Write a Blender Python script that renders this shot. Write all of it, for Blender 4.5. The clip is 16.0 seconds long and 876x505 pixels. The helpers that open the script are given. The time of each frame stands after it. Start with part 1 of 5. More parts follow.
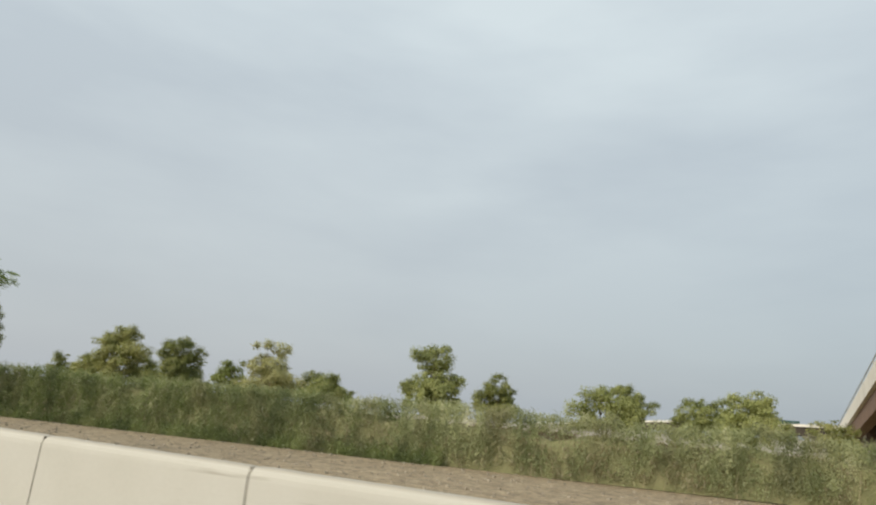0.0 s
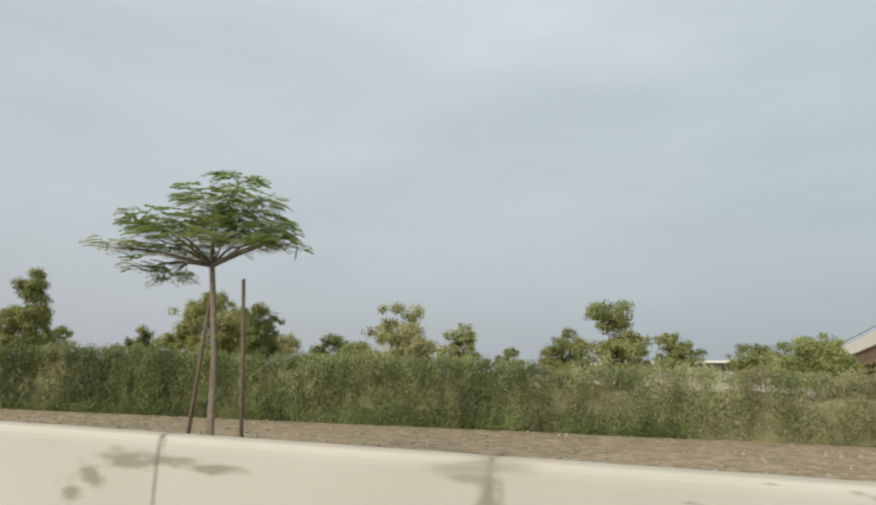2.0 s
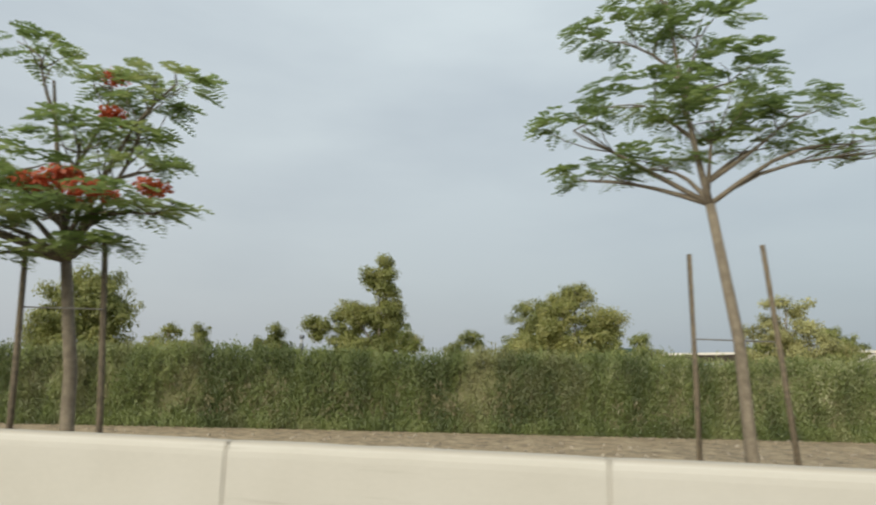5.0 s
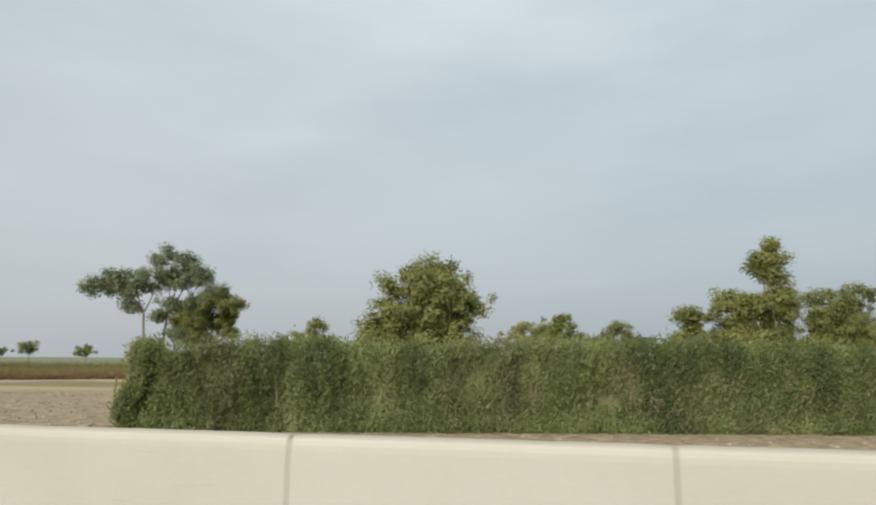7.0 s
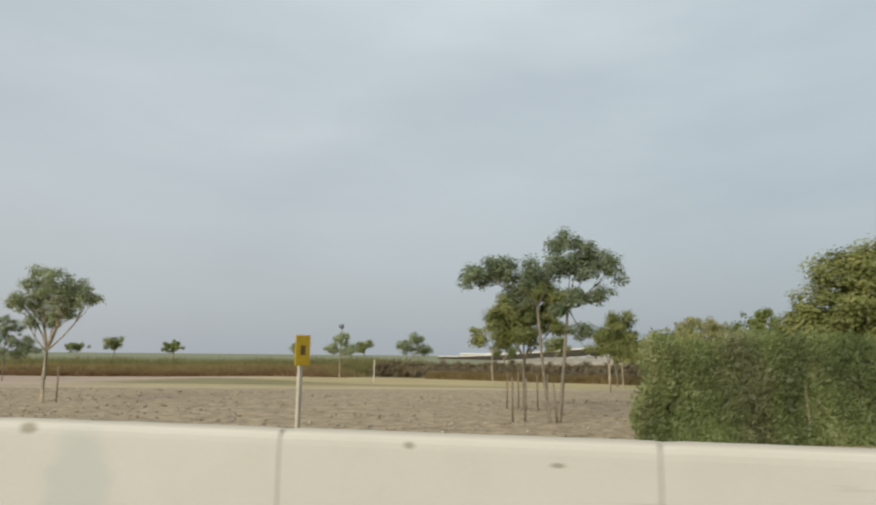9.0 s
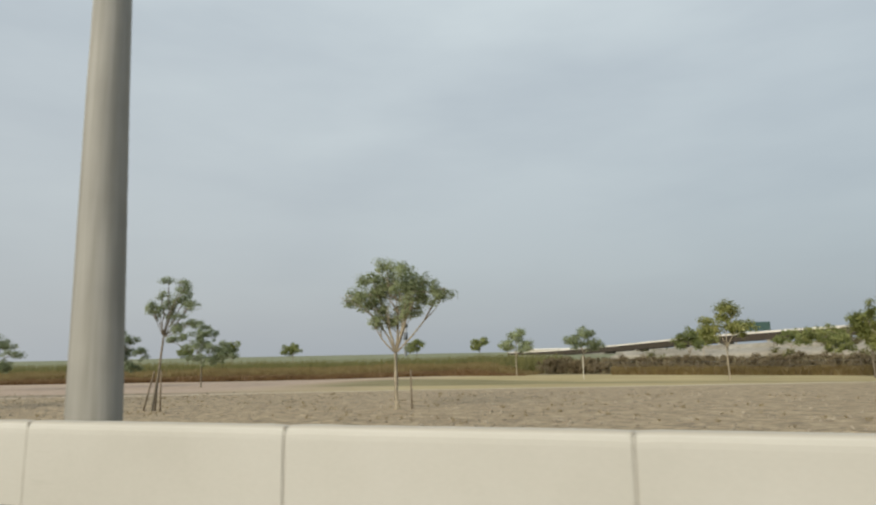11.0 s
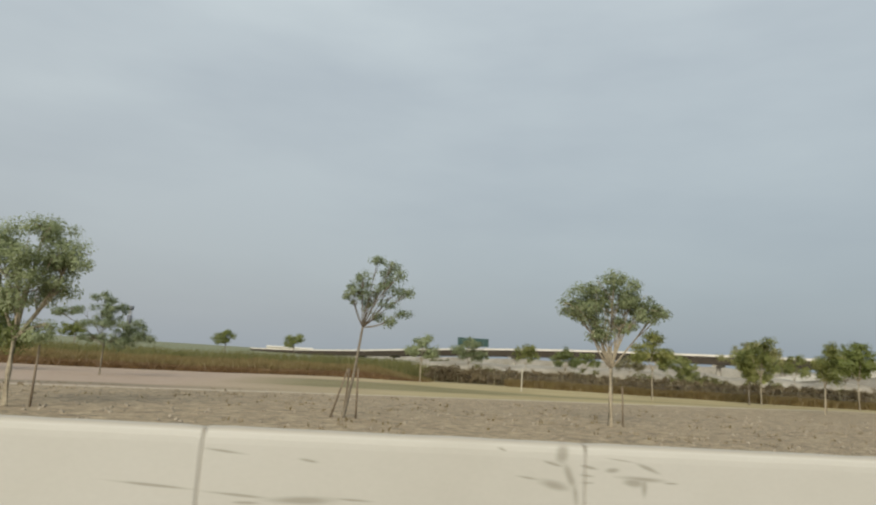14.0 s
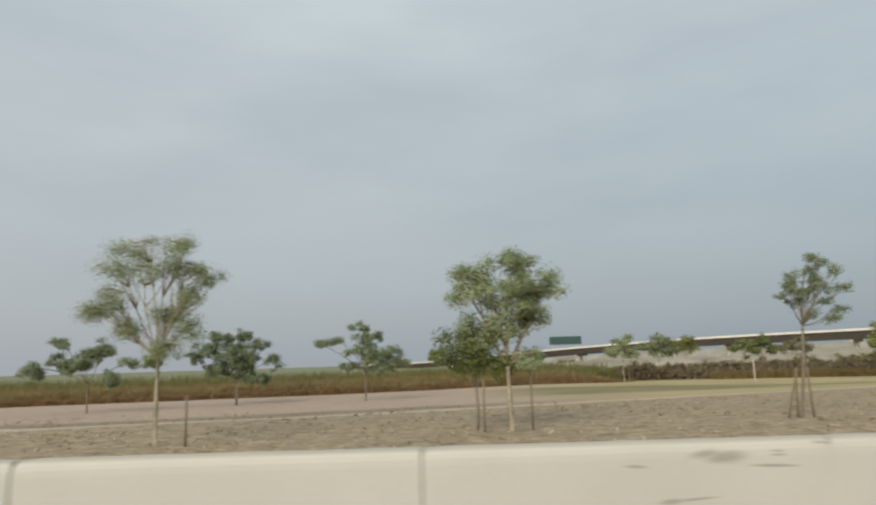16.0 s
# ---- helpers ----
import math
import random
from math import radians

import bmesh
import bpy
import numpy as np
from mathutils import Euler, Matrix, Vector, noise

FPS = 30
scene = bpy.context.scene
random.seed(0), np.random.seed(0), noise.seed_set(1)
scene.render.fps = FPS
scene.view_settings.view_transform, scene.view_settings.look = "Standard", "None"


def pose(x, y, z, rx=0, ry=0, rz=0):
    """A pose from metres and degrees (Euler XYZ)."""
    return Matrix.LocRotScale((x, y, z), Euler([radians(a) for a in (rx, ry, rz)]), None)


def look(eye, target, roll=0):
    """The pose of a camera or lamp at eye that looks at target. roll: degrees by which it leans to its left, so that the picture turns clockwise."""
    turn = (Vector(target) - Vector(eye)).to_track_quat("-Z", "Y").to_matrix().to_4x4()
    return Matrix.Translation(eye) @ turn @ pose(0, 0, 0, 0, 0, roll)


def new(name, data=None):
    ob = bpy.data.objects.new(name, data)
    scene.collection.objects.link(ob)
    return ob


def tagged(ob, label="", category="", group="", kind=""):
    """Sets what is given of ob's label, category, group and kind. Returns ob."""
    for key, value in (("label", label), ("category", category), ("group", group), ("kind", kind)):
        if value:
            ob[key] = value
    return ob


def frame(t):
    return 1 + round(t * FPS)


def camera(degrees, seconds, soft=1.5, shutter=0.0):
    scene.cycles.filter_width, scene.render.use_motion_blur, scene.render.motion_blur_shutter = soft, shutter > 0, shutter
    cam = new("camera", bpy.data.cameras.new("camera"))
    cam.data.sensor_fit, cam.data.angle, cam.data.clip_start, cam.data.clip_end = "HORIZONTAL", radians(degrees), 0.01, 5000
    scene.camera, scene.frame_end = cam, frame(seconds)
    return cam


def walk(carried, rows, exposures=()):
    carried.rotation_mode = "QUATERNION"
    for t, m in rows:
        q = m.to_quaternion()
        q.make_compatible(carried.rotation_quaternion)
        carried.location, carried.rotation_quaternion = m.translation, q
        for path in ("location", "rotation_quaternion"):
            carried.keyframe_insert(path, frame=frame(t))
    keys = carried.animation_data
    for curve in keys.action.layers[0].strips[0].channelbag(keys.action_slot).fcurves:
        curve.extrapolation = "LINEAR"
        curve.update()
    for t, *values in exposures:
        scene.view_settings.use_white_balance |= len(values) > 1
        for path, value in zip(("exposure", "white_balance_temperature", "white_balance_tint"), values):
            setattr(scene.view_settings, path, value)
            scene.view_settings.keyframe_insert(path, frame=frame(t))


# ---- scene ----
# ---- camera ----
cam = camera(69.5, 16.0, soft=2.2, shutter=0.2)
EYE_Z = 1.45
# seconds, x, y, heading to the left, tilt up, roll
PATH = [
    (0.0, 6.46, -0.08, 25.52, 14.41, 5.24),
    (0.5, 2.93, -0.07, 22.45, 13.62, 4.05),
    (1.0, -1.17, -0.06, 20.23, 12.28, 2.62),
    (1.5, -4.57, -0.03, 18.55, 11.25, 1.87),
    (2.0, -8.66, -0.00, 16.58, 10.79, 1.94),
    (2.5, -12.10, 0.05, 15.12, 10.80, 2.45),
    (3.0, -16.40, 0.08, 13.96, 10.92, 3.07),
    (5.5, -34.79, 0.02, 10.89, 10.18, 0.94),
    (6.0, -38.83, -0.04, 10.88, 10.02, 0.76),
    (6.5, -42.23, -0.08, 10.64, 9.80, 0.46),
    (7.0, -46.44, -0.09, 10.59, 9.62, 0.42),
    (7.5, -49.69, -0.07, 10.79, 9.49, 0.34),
    (8.0, -53.80, -0.05, 11.04, 9.34, 0.54),
    (8.5, -57.01, -0.05, 11.29, 9.30, 0.51),
    (9.0, -61.14, -0.08, 12.51, 9.25, 0.53),
    (9.5, -64.29, -0.14, 14.28, 9.21, 0.08),
    (10.0, -68.33, -0.19, 16.17, 9.17, -0.46),
    (10.2, -69.93, -0.23, 16.54, 9.14, -0.57),
    (12.3, -83.80, -0.25, 16.90, 8.72, -1.59),
    (12.5, -85.23, -0.27, 15.05, 8.66, -1.13),
    (13.0, -88.91, -0.28, 8.29, 8.55, 1.27),
    (13.5, -91.88, -0.28, 1.61, 8.90, 3.06),
    (14.0, -95.44, -0.18, -6.78, 9.51, 3.56),
    (14.5, -98.31, -0.02, -9.62, 9.72, 2.31),
    (15.0, -101.81, 0.13, -8.86, 9.93, 0.44),
    (15.5, -104.76, 0.16, -6.31, 9.85, -0.57),
    (16.0, -108.37, 0.12, -0.28, 9.93, -1.69),
]


def aim(x, y, yaw, pitch, roll):
    a, b = radians(yaw), radians(pitch)
    way = Vector((-math.sin(a) * math.cos(b), math.cos(a) * math.cos(b), math.sin(b)))
    eye = Vector((x, y, EYE_Z))
    return look(eye, eye + way * 10, roll)


walk(cam, [(t, aim(x, y, yaw, pitch, roll)) for t, x, y, yaw, pitch, roll in PATH],
     [(0.0, 0.15), (1.5, 0.10), (3.0, 0.10), (6.0, 0.17), (7.5, 0.17), (9.0, 0.06), (12.5, 0.02), (14.0, -0.06), (16.0, -0.06)])

# ---- world and sun ----
SUN = Vector((-0.38, -0.86, 0.50)).normalized()
world = bpy.data.worlds.new("sky")
scene.world = world
world.use_nodes = True


def sky_nodes():
    nt = world.node_tree
    nt.nodes.clear()
    n, ln = nt.nodes.new, nt.links.new
    out, bg = n("ShaderNodeOutputWorld"), n("ShaderNodeBackground")
    sky = n("ShaderNodeTexSky")
    sky.sky_type, sky.sun_disc = "NISHITA", False
    sky.sun_elevation, sky.sun_rotation = math.asin(SUN.z), math.atan2(SUN.x, SUN.y)
    sky.air_density, sky.dust_density = 1.6, 3.0
    dim = n("ShaderNodeMix")
    dim.data_type, dim.blend_type = "RGBA", "MULTIPLY"
    dim.inputs[0].default_value = 1.0
    dim.inputs[7].default_value = (0.1, 0.1, 0.1, 1)
    ln(sky.outputs[0], dim.inputs[6])
    co = n("ShaderNodeTexCoord")
    mp = n("ShaderNodeMapping")
    mp.inputs["Scale"].default_value = (1.0, 1.0, 3.4)
    ln(co.outputs["Generated"], mp.inputs[0])
    ns = n("ShaderNodeTexNoise")
    ns.inputs["Scale"].default_value, ns.inputs["Detail"].default_value = 1.7, 5.0
    ns.inputs["Roughness"].default_value = 0.5
    ln(mp.outputs[0], ns.inputs["Vector"])
    rp = n("ShaderNodeValToRGB")
    rp.color_ramp.elements[0].position, rp.color_ramp.elements[0].color = 0.36, CLOUD_LOW
    rp.color_ramp.elements[1].position, rp.color_ramp.elements[1].color = 0.66, CLOUD_HIGH
    ln(ns.outputs[0], rp.inputs[0])
    # haze: warmer and paler towards the horizon under the sun's side, bluer away from it
    nz = n("ShaderNodeSeparateXYZ")
    ln(co.outputs["Generated"], nz.inputs[0])
    hz = n("ShaderNodeMapRange")
    hz.inputs[1].default_value, hz.inputs[2].default_value = 0.0, 0.55
    hz.inputs[3].default_value, hz.inputs[4].default_value = 1.0, 0.0
    ln(nz.outputs[2], hz.inputs[0])
    sd = n("ShaderNodeMapRange")
    sd.inputs[1].default_value, sd.inputs[2].default_value = -0.7, 0.5
    ln(nz.outputs[0], sd.inputs[0])
    hc = n("ShaderNodeMix")
    hc.data_type = "RGBA"
    hc.inputs[6].default_value, hc.inputs[7].default_value = HAZE_WEST, HAZE_EAST
    ln(sd.outputs[0], hc.inputs[0])
    mh = n("ShaderNodeMix")
    mh.data_type = "RGBA"
    hm = n("ShaderNodeMath")
    hm.operation = "MULTIPLY"
    hm.inputs[1].default_value = 0.8
    ln(hz.outputs[0], hm.inputs[0])
    ln(hm.outputs[0], mh.inputs[0])
    ln(rp.outputs[0], mh.inputs[6])
    ln(hc.outputs[2], mh.inputs[7])
    mx = n("ShaderNodeMix")
    mx.data_type = "RGBA"
    mx.inputs[0].default_value = 0.9
    ln(dim.outputs[2], mx.inputs[6])
    ln(mh.outputs[2], mx.inputs[7])
    ln(mx.outputs[2], bg.inputs[0])
    bg.inputs[1].default_value = 1.0
    ln(bg.outputs[0], out.inputs[0])


CLOUD_LOW, CLOUD_HIGH = (0.525, 0.592, 0.638, 1), (0.655, 0.73, 0.757, 1)
HAZE_WEST, HAZE_EAST = (0.412, 0.437, 0.465, 1), (0.248, 0.304, 0.362, 1)
sky_nodes()
sun = new("sun", bpy.data.lights.new("sun", "SUN"))
sun.matrix_world = look(SUN * 50, (0, 0, 0))
sun.data.energy, sun.data.angle, sun.data.color = 3.4, radians(40), (1.0, 0.93, 0.78)

# ---- materials ----


def ramp(nt, src, stops):
    r = nt.nodes.new("ShaderNodeValToRGB")
    els = r.color_ramp.elements
    while len(els) < len(stops):
        els.new(0.5)
    for e, (p, c) in zip(els, stops):
        e.position, e.color = p, (*c, 1)
    nt.links.new(src, r.inputs[0])
    return r.outputs[0]


def noise_of(nt, scale, detail=4.0, vec=None, rough=0.55):
    k = nt.nodes.new("ShaderNodeTexNoise")
    k.inputs["Scale"].default_value, k.inputs["Detail"].default_value = scale, detail
    k.inputs["Roughness"].default_value = rough
    if vec is None:
        vec = nt.nodes.new("ShaderNodeNewGeometry").outputs["Position"]
    nt.links.new(vec, k.inputs["Vector"])
    return k.outputs[0]


def mixed(nt, fac, a, b, blend="MIX"):
    m = nt.nodes.new("ShaderNodeMix")
    m.data_type, m.blend_type = "RGBA", blend
    for sock, v in ((m.inputs[0], fac), (m.inputs[6], a), (m.inputs[7], b)):
        if isinstance(v, (int, float)):
            sock.default_value = v
        elif isinstance(v, tuple):
            sock.default_value = (*v, 1)
        else:
            nt.links.new(v, sock)
    return m.outputs[2]


def math_of(nt, op, a, b=0.0, clamp=False):
    m = nt.nodes.new("ShaderNodeMath")
    m.operation, m.use_clamp = op, clamp
    for sock, v in ((m.inputs[0], a), (m.inputs[1], b)):
        if isinstance(v, (int, float)):
            sock.default_value = v
        else:
            nt.links.new(v, sock)
    return m.outputs[0]


def basic(name, rough=0.8):
    m = bpy.data.materials.new(name)
    m.use_nodes = True
    p = m.node_tree.nodes["Principled BSDF"]
    p.inputs["Roughness"].default_value = rough
    return m, m.node_tree, p


def bump(nt, p, height, strength=0.5, dist=0.02):
    b = nt.nodes.new("ShaderNodeBump")
    b.inputs["Strength"].default_value, b.inputs["Distance"].default_value = strength, dist
    nt.links.new(height, b.inputs["Height"])
    nt.links.new(b.outputs[0], p.inputs["Normal"])


def plain(name, c1, c2, scale=6.0, rough=0.8, bumpy=0.3, metal=0.0):
    m, nt, p = basic(name, rough)
    k = noise_of(nt, scale)
    fine = noise_of(nt, scale * 9, 3.0)
    c = mixed(nt, 0.3, ramp(nt, k, [(0.3, c1), (0.7, c2)]), fine, "OVERLAY")
    nt.links.new(c, p.inputs["Base Color"])
    p.inputs["Metallic"].default_value = metal
    if bumpy:
        bump(nt, p, fine, bumpy, 0.01)
    return m


def leafy(name, stops, through_=0.5, speckle=0.24, grain=(1.0, 1.0, 1.0), scale=0.9, swing=1.5, dust=0.0):
    """Leaves: a colour for each loose leaf, a drift of tone through the crown, light through the blade."""
    m = bpy.data.materials.new(name)
    m.use_nodes = True
    nt = m.node_tree
    nt.nodes.clear()
    out = nt.nodes.new("ShaderNodeOutputMaterial")
    g = nt.nodes.new("ShaderNodeNewGeometry")
    st = nt.nodes.new("ShaderNodeMapping")
    st.inputs["Scale"].default_value = grain
    nt.links.new(g.outputs["Position"], st.inputs[0])
    drift = math_of(nt, "ADD", math_of(nt, "MULTIPLY", math_of(nt, "SUBTRACT", noise_of(nt, scale, 3.0, st.outputs[0]), 0.5), swing), 0.5)
    f = math_of(nt, "ADD", math_of(nt, "MULTIPLY", g.outputs["Random Per Island"], speckle), math_of(nt, "MULTIPLY", drift, 1.0 - speckle))
    oi = nt.nodes.new("ShaderNodeObjectInfo")
    f = math_of(nt, "ADD", f, math_of(nt, "MULTIPLY", math_of(nt, "SUBTRACT", oi.outputs["Random"], 0.5), 0.25))
    c = ramp(nt, f, stops)
    if dust:
        broad = ramp(nt, noise_of(nt, 0.33, 3.0, st.outputs[0]), [(0.50, (0, 0, 0)), (0.66, (dust, dust, dust))])
        c = mixed(nt, broad, c, (0.255, 0.22, 0.125))
    d, tr = nt.nodes.new("ShaderNodeBsdfDiffuse"), nt.nodes.new("ShaderNodeBsdfTranslucent")
    gl = nt.nodes.new("ShaderNodeBsdfGlossy")
    gl.inputs["Roughness"].default_value = 0.45
    mx, m2 = nt.nodes.new("ShaderNodeMixShader"), nt.nodes.new("ShaderNodeMixShader")
    mx.inputs[0].default_value, m2.inputs[0].default_value = through_, 0.025
    nt.links.new(c, d.inputs[0])
    nt.links.new(c, tr.inputs[0])
    nt.links.new(d.outputs[0], mx.inputs[1])
    nt.links.new(tr.outputs[0], mx.inputs[2])
    nt.links.new(mx.outputs[0], m2.inputs[1])
    nt.links.new(gl.outputs[0], m2.inputs[2])
    nt.links.new(m2.outputs[0], out.inputs[0])
    return m


def stain_mask(nt, spots, rag=2.6, strength=0.64):
    """Soft blots at (x, z) on the upright face, ragged by noise."""
    pos = nt.nodes.new("ShaderNodeNewGeometry").outputs["Position"]
    warp = nt.nodes.new("ShaderNodeTexNoise")
    warp.inputs["Scale"].default_value, warp.inputs["Detail"].default_value = 5.0, 4.0
    mp = nt.nodes.new("ShaderNodeMapping")
    mp.inputs["Scale"].default_value = (0.5, 1, 1.6)
    nt.links.new(pos, mp.inputs[0])
    nt.links.new(mp.outputs[0], warp.inputs["Vector"])
    total = None
    for x, z, rx, rz, *slope in spots:
        s = nt.nodes.new("ShaderNodeMapping")
        s.vector_type = "TEXTURE"
        s.inputs["Scale"].default_value = (rx, 1000.0, rz)
        s.inputs["Location"].default_value = (x, 0, z)
        s.inputs["Rotation"].default_value = (0, -sum(slope), 0)
        nt.links.new(pos, s.inputs[0])
        ln = nt.nodes.new("ShaderNodeVectorMath")
        ln.operation = "LENGTH"
        nt.links.new(s.outputs[0], ln.inputs[0])
        d = math_of(nt, "ADD", ln.outputs["Value"], math_of(nt, "MULTIPLY", math_of(nt, "SUBTRACT", warp.outputs[0], 0.5), rag))
        v = math_of(nt, "MULTIPLY", math_of(nt, "SUBTRACT", 1.15, d, True), strength * 2.2, True)
        total = v if total is None else math_of(nt, "MAXIMUM", total, v)
    return total


def concrete_paint(x0, x1):
    """Cream paint with the stains of one stretch of the wall."""
    m, nt, p = basic("cream_painted_concrete", 0.75)
    blots = [q for q in BLOTS if x0 < q[0] <= x1]
    smears = [q for q in SMEARS + SMEARS_FURTHER + SMEARS_WEST + SMEARS_EAST + SMEARS_NEAR_TREE if x0 < q[0] <= x1]
    big = noise_of(nt, 0.7, 5.0)
    fine = noise_of(nt, 28.0, 4.0)
    c = ramp(nt, big, [(0.25, (0.438, 0.417, 0.363)), (0.5, (0.470, 0.450, 0.396)), (0.78, (0.498, 0.478, 0.428))])
    c = mixed(nt, 0.05, c, fine, "OVERLAY")
    # scrapes: long level streaks of bare, dirty concrete
    mp = nt.nodes.new("ShaderNodeMapping")
    mp.inputs["Scale"].default_value = (0.55, 1.0, 9.0)
    nt.links.new(nt.nodes.new("ShaderNodeNewGeometry").outputs["Position"], mp.inputs[0])
    st = noise_of(nt, 1.6, 3.0, mp.outputs[0])
    patchy = noise_of(nt, 0.21, 1.0)
    sc = math_of(nt, "MULTIPLY", math_of(nt, "MULTIPLY", math_of(nt, "SUBTRACT", st, 0.63, True), 9.0, True),
                 math_of(nt, "MULTIPLY", math_of(nt, "SUBTRACT", patchy, 0.5, True), 7.0, True))
    c = mixed(nt, math_of(nt, "MULTIPLY", sc, 0.55), c, (0.25, 0.22, 0.17))
    blot = stain_mask(nt, blots)
    c = mixed(nt, blot, c, (0.27, 0.245, 0.19))
    smear = math_of(nt, "MULTIPLY", stain_mask(nt, smears, 1.3, 0.62) if smears else 0.0, 0.78)
    c = mixed(nt, smear, c, (0.27, 0.25, 0.20))
    # top and its rim darkened in colour, offsetting the light they catch
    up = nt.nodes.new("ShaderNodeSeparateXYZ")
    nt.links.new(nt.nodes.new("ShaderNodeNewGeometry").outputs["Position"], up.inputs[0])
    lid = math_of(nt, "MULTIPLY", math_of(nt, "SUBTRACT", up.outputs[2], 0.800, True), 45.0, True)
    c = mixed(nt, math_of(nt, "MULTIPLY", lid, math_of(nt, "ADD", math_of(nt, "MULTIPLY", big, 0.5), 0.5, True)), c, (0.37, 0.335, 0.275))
    c = mixed(nt, math_of(nt, "MULTIPLY", stain_mask(nt, PATCHES, 0.7, 1.0), 0.8), c, (0.40, 0.405, 0.375))
    nt.links.new(c, p.inputs["Base Color"])
    bump(nt, p, fine, 0.10, 0.003)
    return m


# grey painted-over repairs
PATCHES = [(-65.497, 0.125, 0.37, 0.72), (-70.534, 0.124, 0.2, 0.72)]
# blots: x, z, half width, half height
BLOTS = [(-13.536, 0.259, 0.14, 0.168), (-13.359, 0.435, 0.2, 0.126), (-13.018, 0.572, 0.34, 0.084), (-12.533, 0.62, 0.42, 0.07), (-12.098, 0.571, 0.28, 0.042), (-9.66, 0.5, 0.09, 0.5),
         (-18.633, 0.757, 0.11, 0.07), (-15.416, 0.789, 0.13, 0.07), (-67.433, 0.757, 0.12, 0.045), (-66.635, 0.757, 0.14, 0.04),
         (-71.796, 0.714, 0.2, 0.03), (-67.132, 0.761, 0.22, 0.04), (-68.536, 0.392, 0.16, 0.015), (-66.06, 0.753, 0.1, 0.05),
         (-62.468, 0.743, 0.04, 0.03), (-61.308, 0.646, 0.05, 0.02), (-38.544, 0.319, 0.5, 0.05),
         (-95.03, 0.200, 0.42, 0.05), (-94.25, 0.280, 0.36, 0.035), (-94.29, 0.190, 0.55, 0.04), (-93.391, 0.225, 0.75, 0.03), (-94.921, 0.244, 0.42, 0.05)]
# smears and scratches: x, z, half length, half width, slope
SMEARS = [(-93.72, 0.765, 0.089, 0.055, -1.66), (-93.8, 0.675, 0.082, 0.012, -0.23), (-93.66, 0.58, 0.115, 0.033, -1.16), (-93.61, 0.445, 0.097, 0.022, -1.44),
          (-93.79, 0.51, 0.149, 0.044, -0.18), (-93.5, 0.66, 0.069, 0.012, -0.18), (-93.52, 0.595, 0.069, 0.012, -0.09), (-93.51, 0.54, 0.063, 0.009, 0.0),
          (-93.3, 0.645, 0.062, 0.022, 0.11), (-93.24, 0.725, 0.168, 0.009, -0.1), (-93.0, 0.67, 0.139, 0.022, -0.36), (-93.04, 0.585, 0.217, 0.022, -0.03),
          (-93.12, 0.555, 0.096, 0.033, -0.07), (-93.03, 0.525, 0.085, 0.022, -1.57), (-92.8, 0.56, 0.063, 0.009, 0.0)]
SMEARS_FURTHER = [(-96.81, 0.4, 0.351, 0.012, -0.07), (-96.26, 0.355, 0.264, 0.012, -0.07), (-96.36, 0.665, 0.184, 0.012, -0.1), (-95.72, 0.62, 0.081, 0.012, -0.15),
                  (-95.75, 0.33, 0.303, 0.033, 0.04), (-95.36, 0.345, 0.16, 0.012, -0.04), (-96.16, 0.3, 0.12, 0.012, 0.0), (-94.0, 0.56, 0.103, 0.012, -0.12),
                  (-94.22, 0.77, 0.036, 0.012, -0.38)]
SMEARS_EAST = [(-9.73, 0.757, 0.431, 0.075, 0.06), (-9.77, 0.671, 0.231, 0.045, -0.02), (-9.57, 0.603, 0.183, 0.034, -1.49), (-9.58, 0.315, 0.167, 0.038, -1.67),
               (-8.25, 0.625, 0.046, 0.01, 0.07), (-8.07, 0.584, 0.156, 0.021, -0.19), (-7.98, 0.459, 0.158, 0.013, -0.26), (-7.71, 0.393, 0.168, 0.015, -0.24),
               (-8.58, 0.349, 0.164, 0.016, -0.08), (-8.28, 0.323, 0.188, 0.02, 0.0), (-7.73, 0.787, 0.054, 0.01, -0.04), (-7.22, 0.772, 0.069, 0.02, -0.05),
               (-7.08, 0.739, 0.119, 0.025, -0.25), (-6.66, 0.725, 0.06, 0.043, -1.33), (-6.68, 0.621, 0.063, 0.028, -1.62), (-6.72, 0.476, 0.074, 0.061, -1.08),
               (-6.48, 0.683, 0.073, 0.009, 0.01), (-7.07, 0.424, 0.159, 0.029, 0.09)]
SMEARS_NEAR_TREE = [(-17.26, 0.361, 0.264, 0.021, 0.01), (-16.66, 0.295, 0.513, 0.062, -0.1), (-15.5, 0.766, 0.066, 0.04, -1.44), (-14.99, 0.417, 0.144, 0.033, 0.05),
                    (-14.89, 0.379, 0.074, 0.019, -0.72), (-12.61, 0.757, 0.089, 0.026, -1.64), (-12.73, 0.583, 0.437, 0.035, 0.15)]
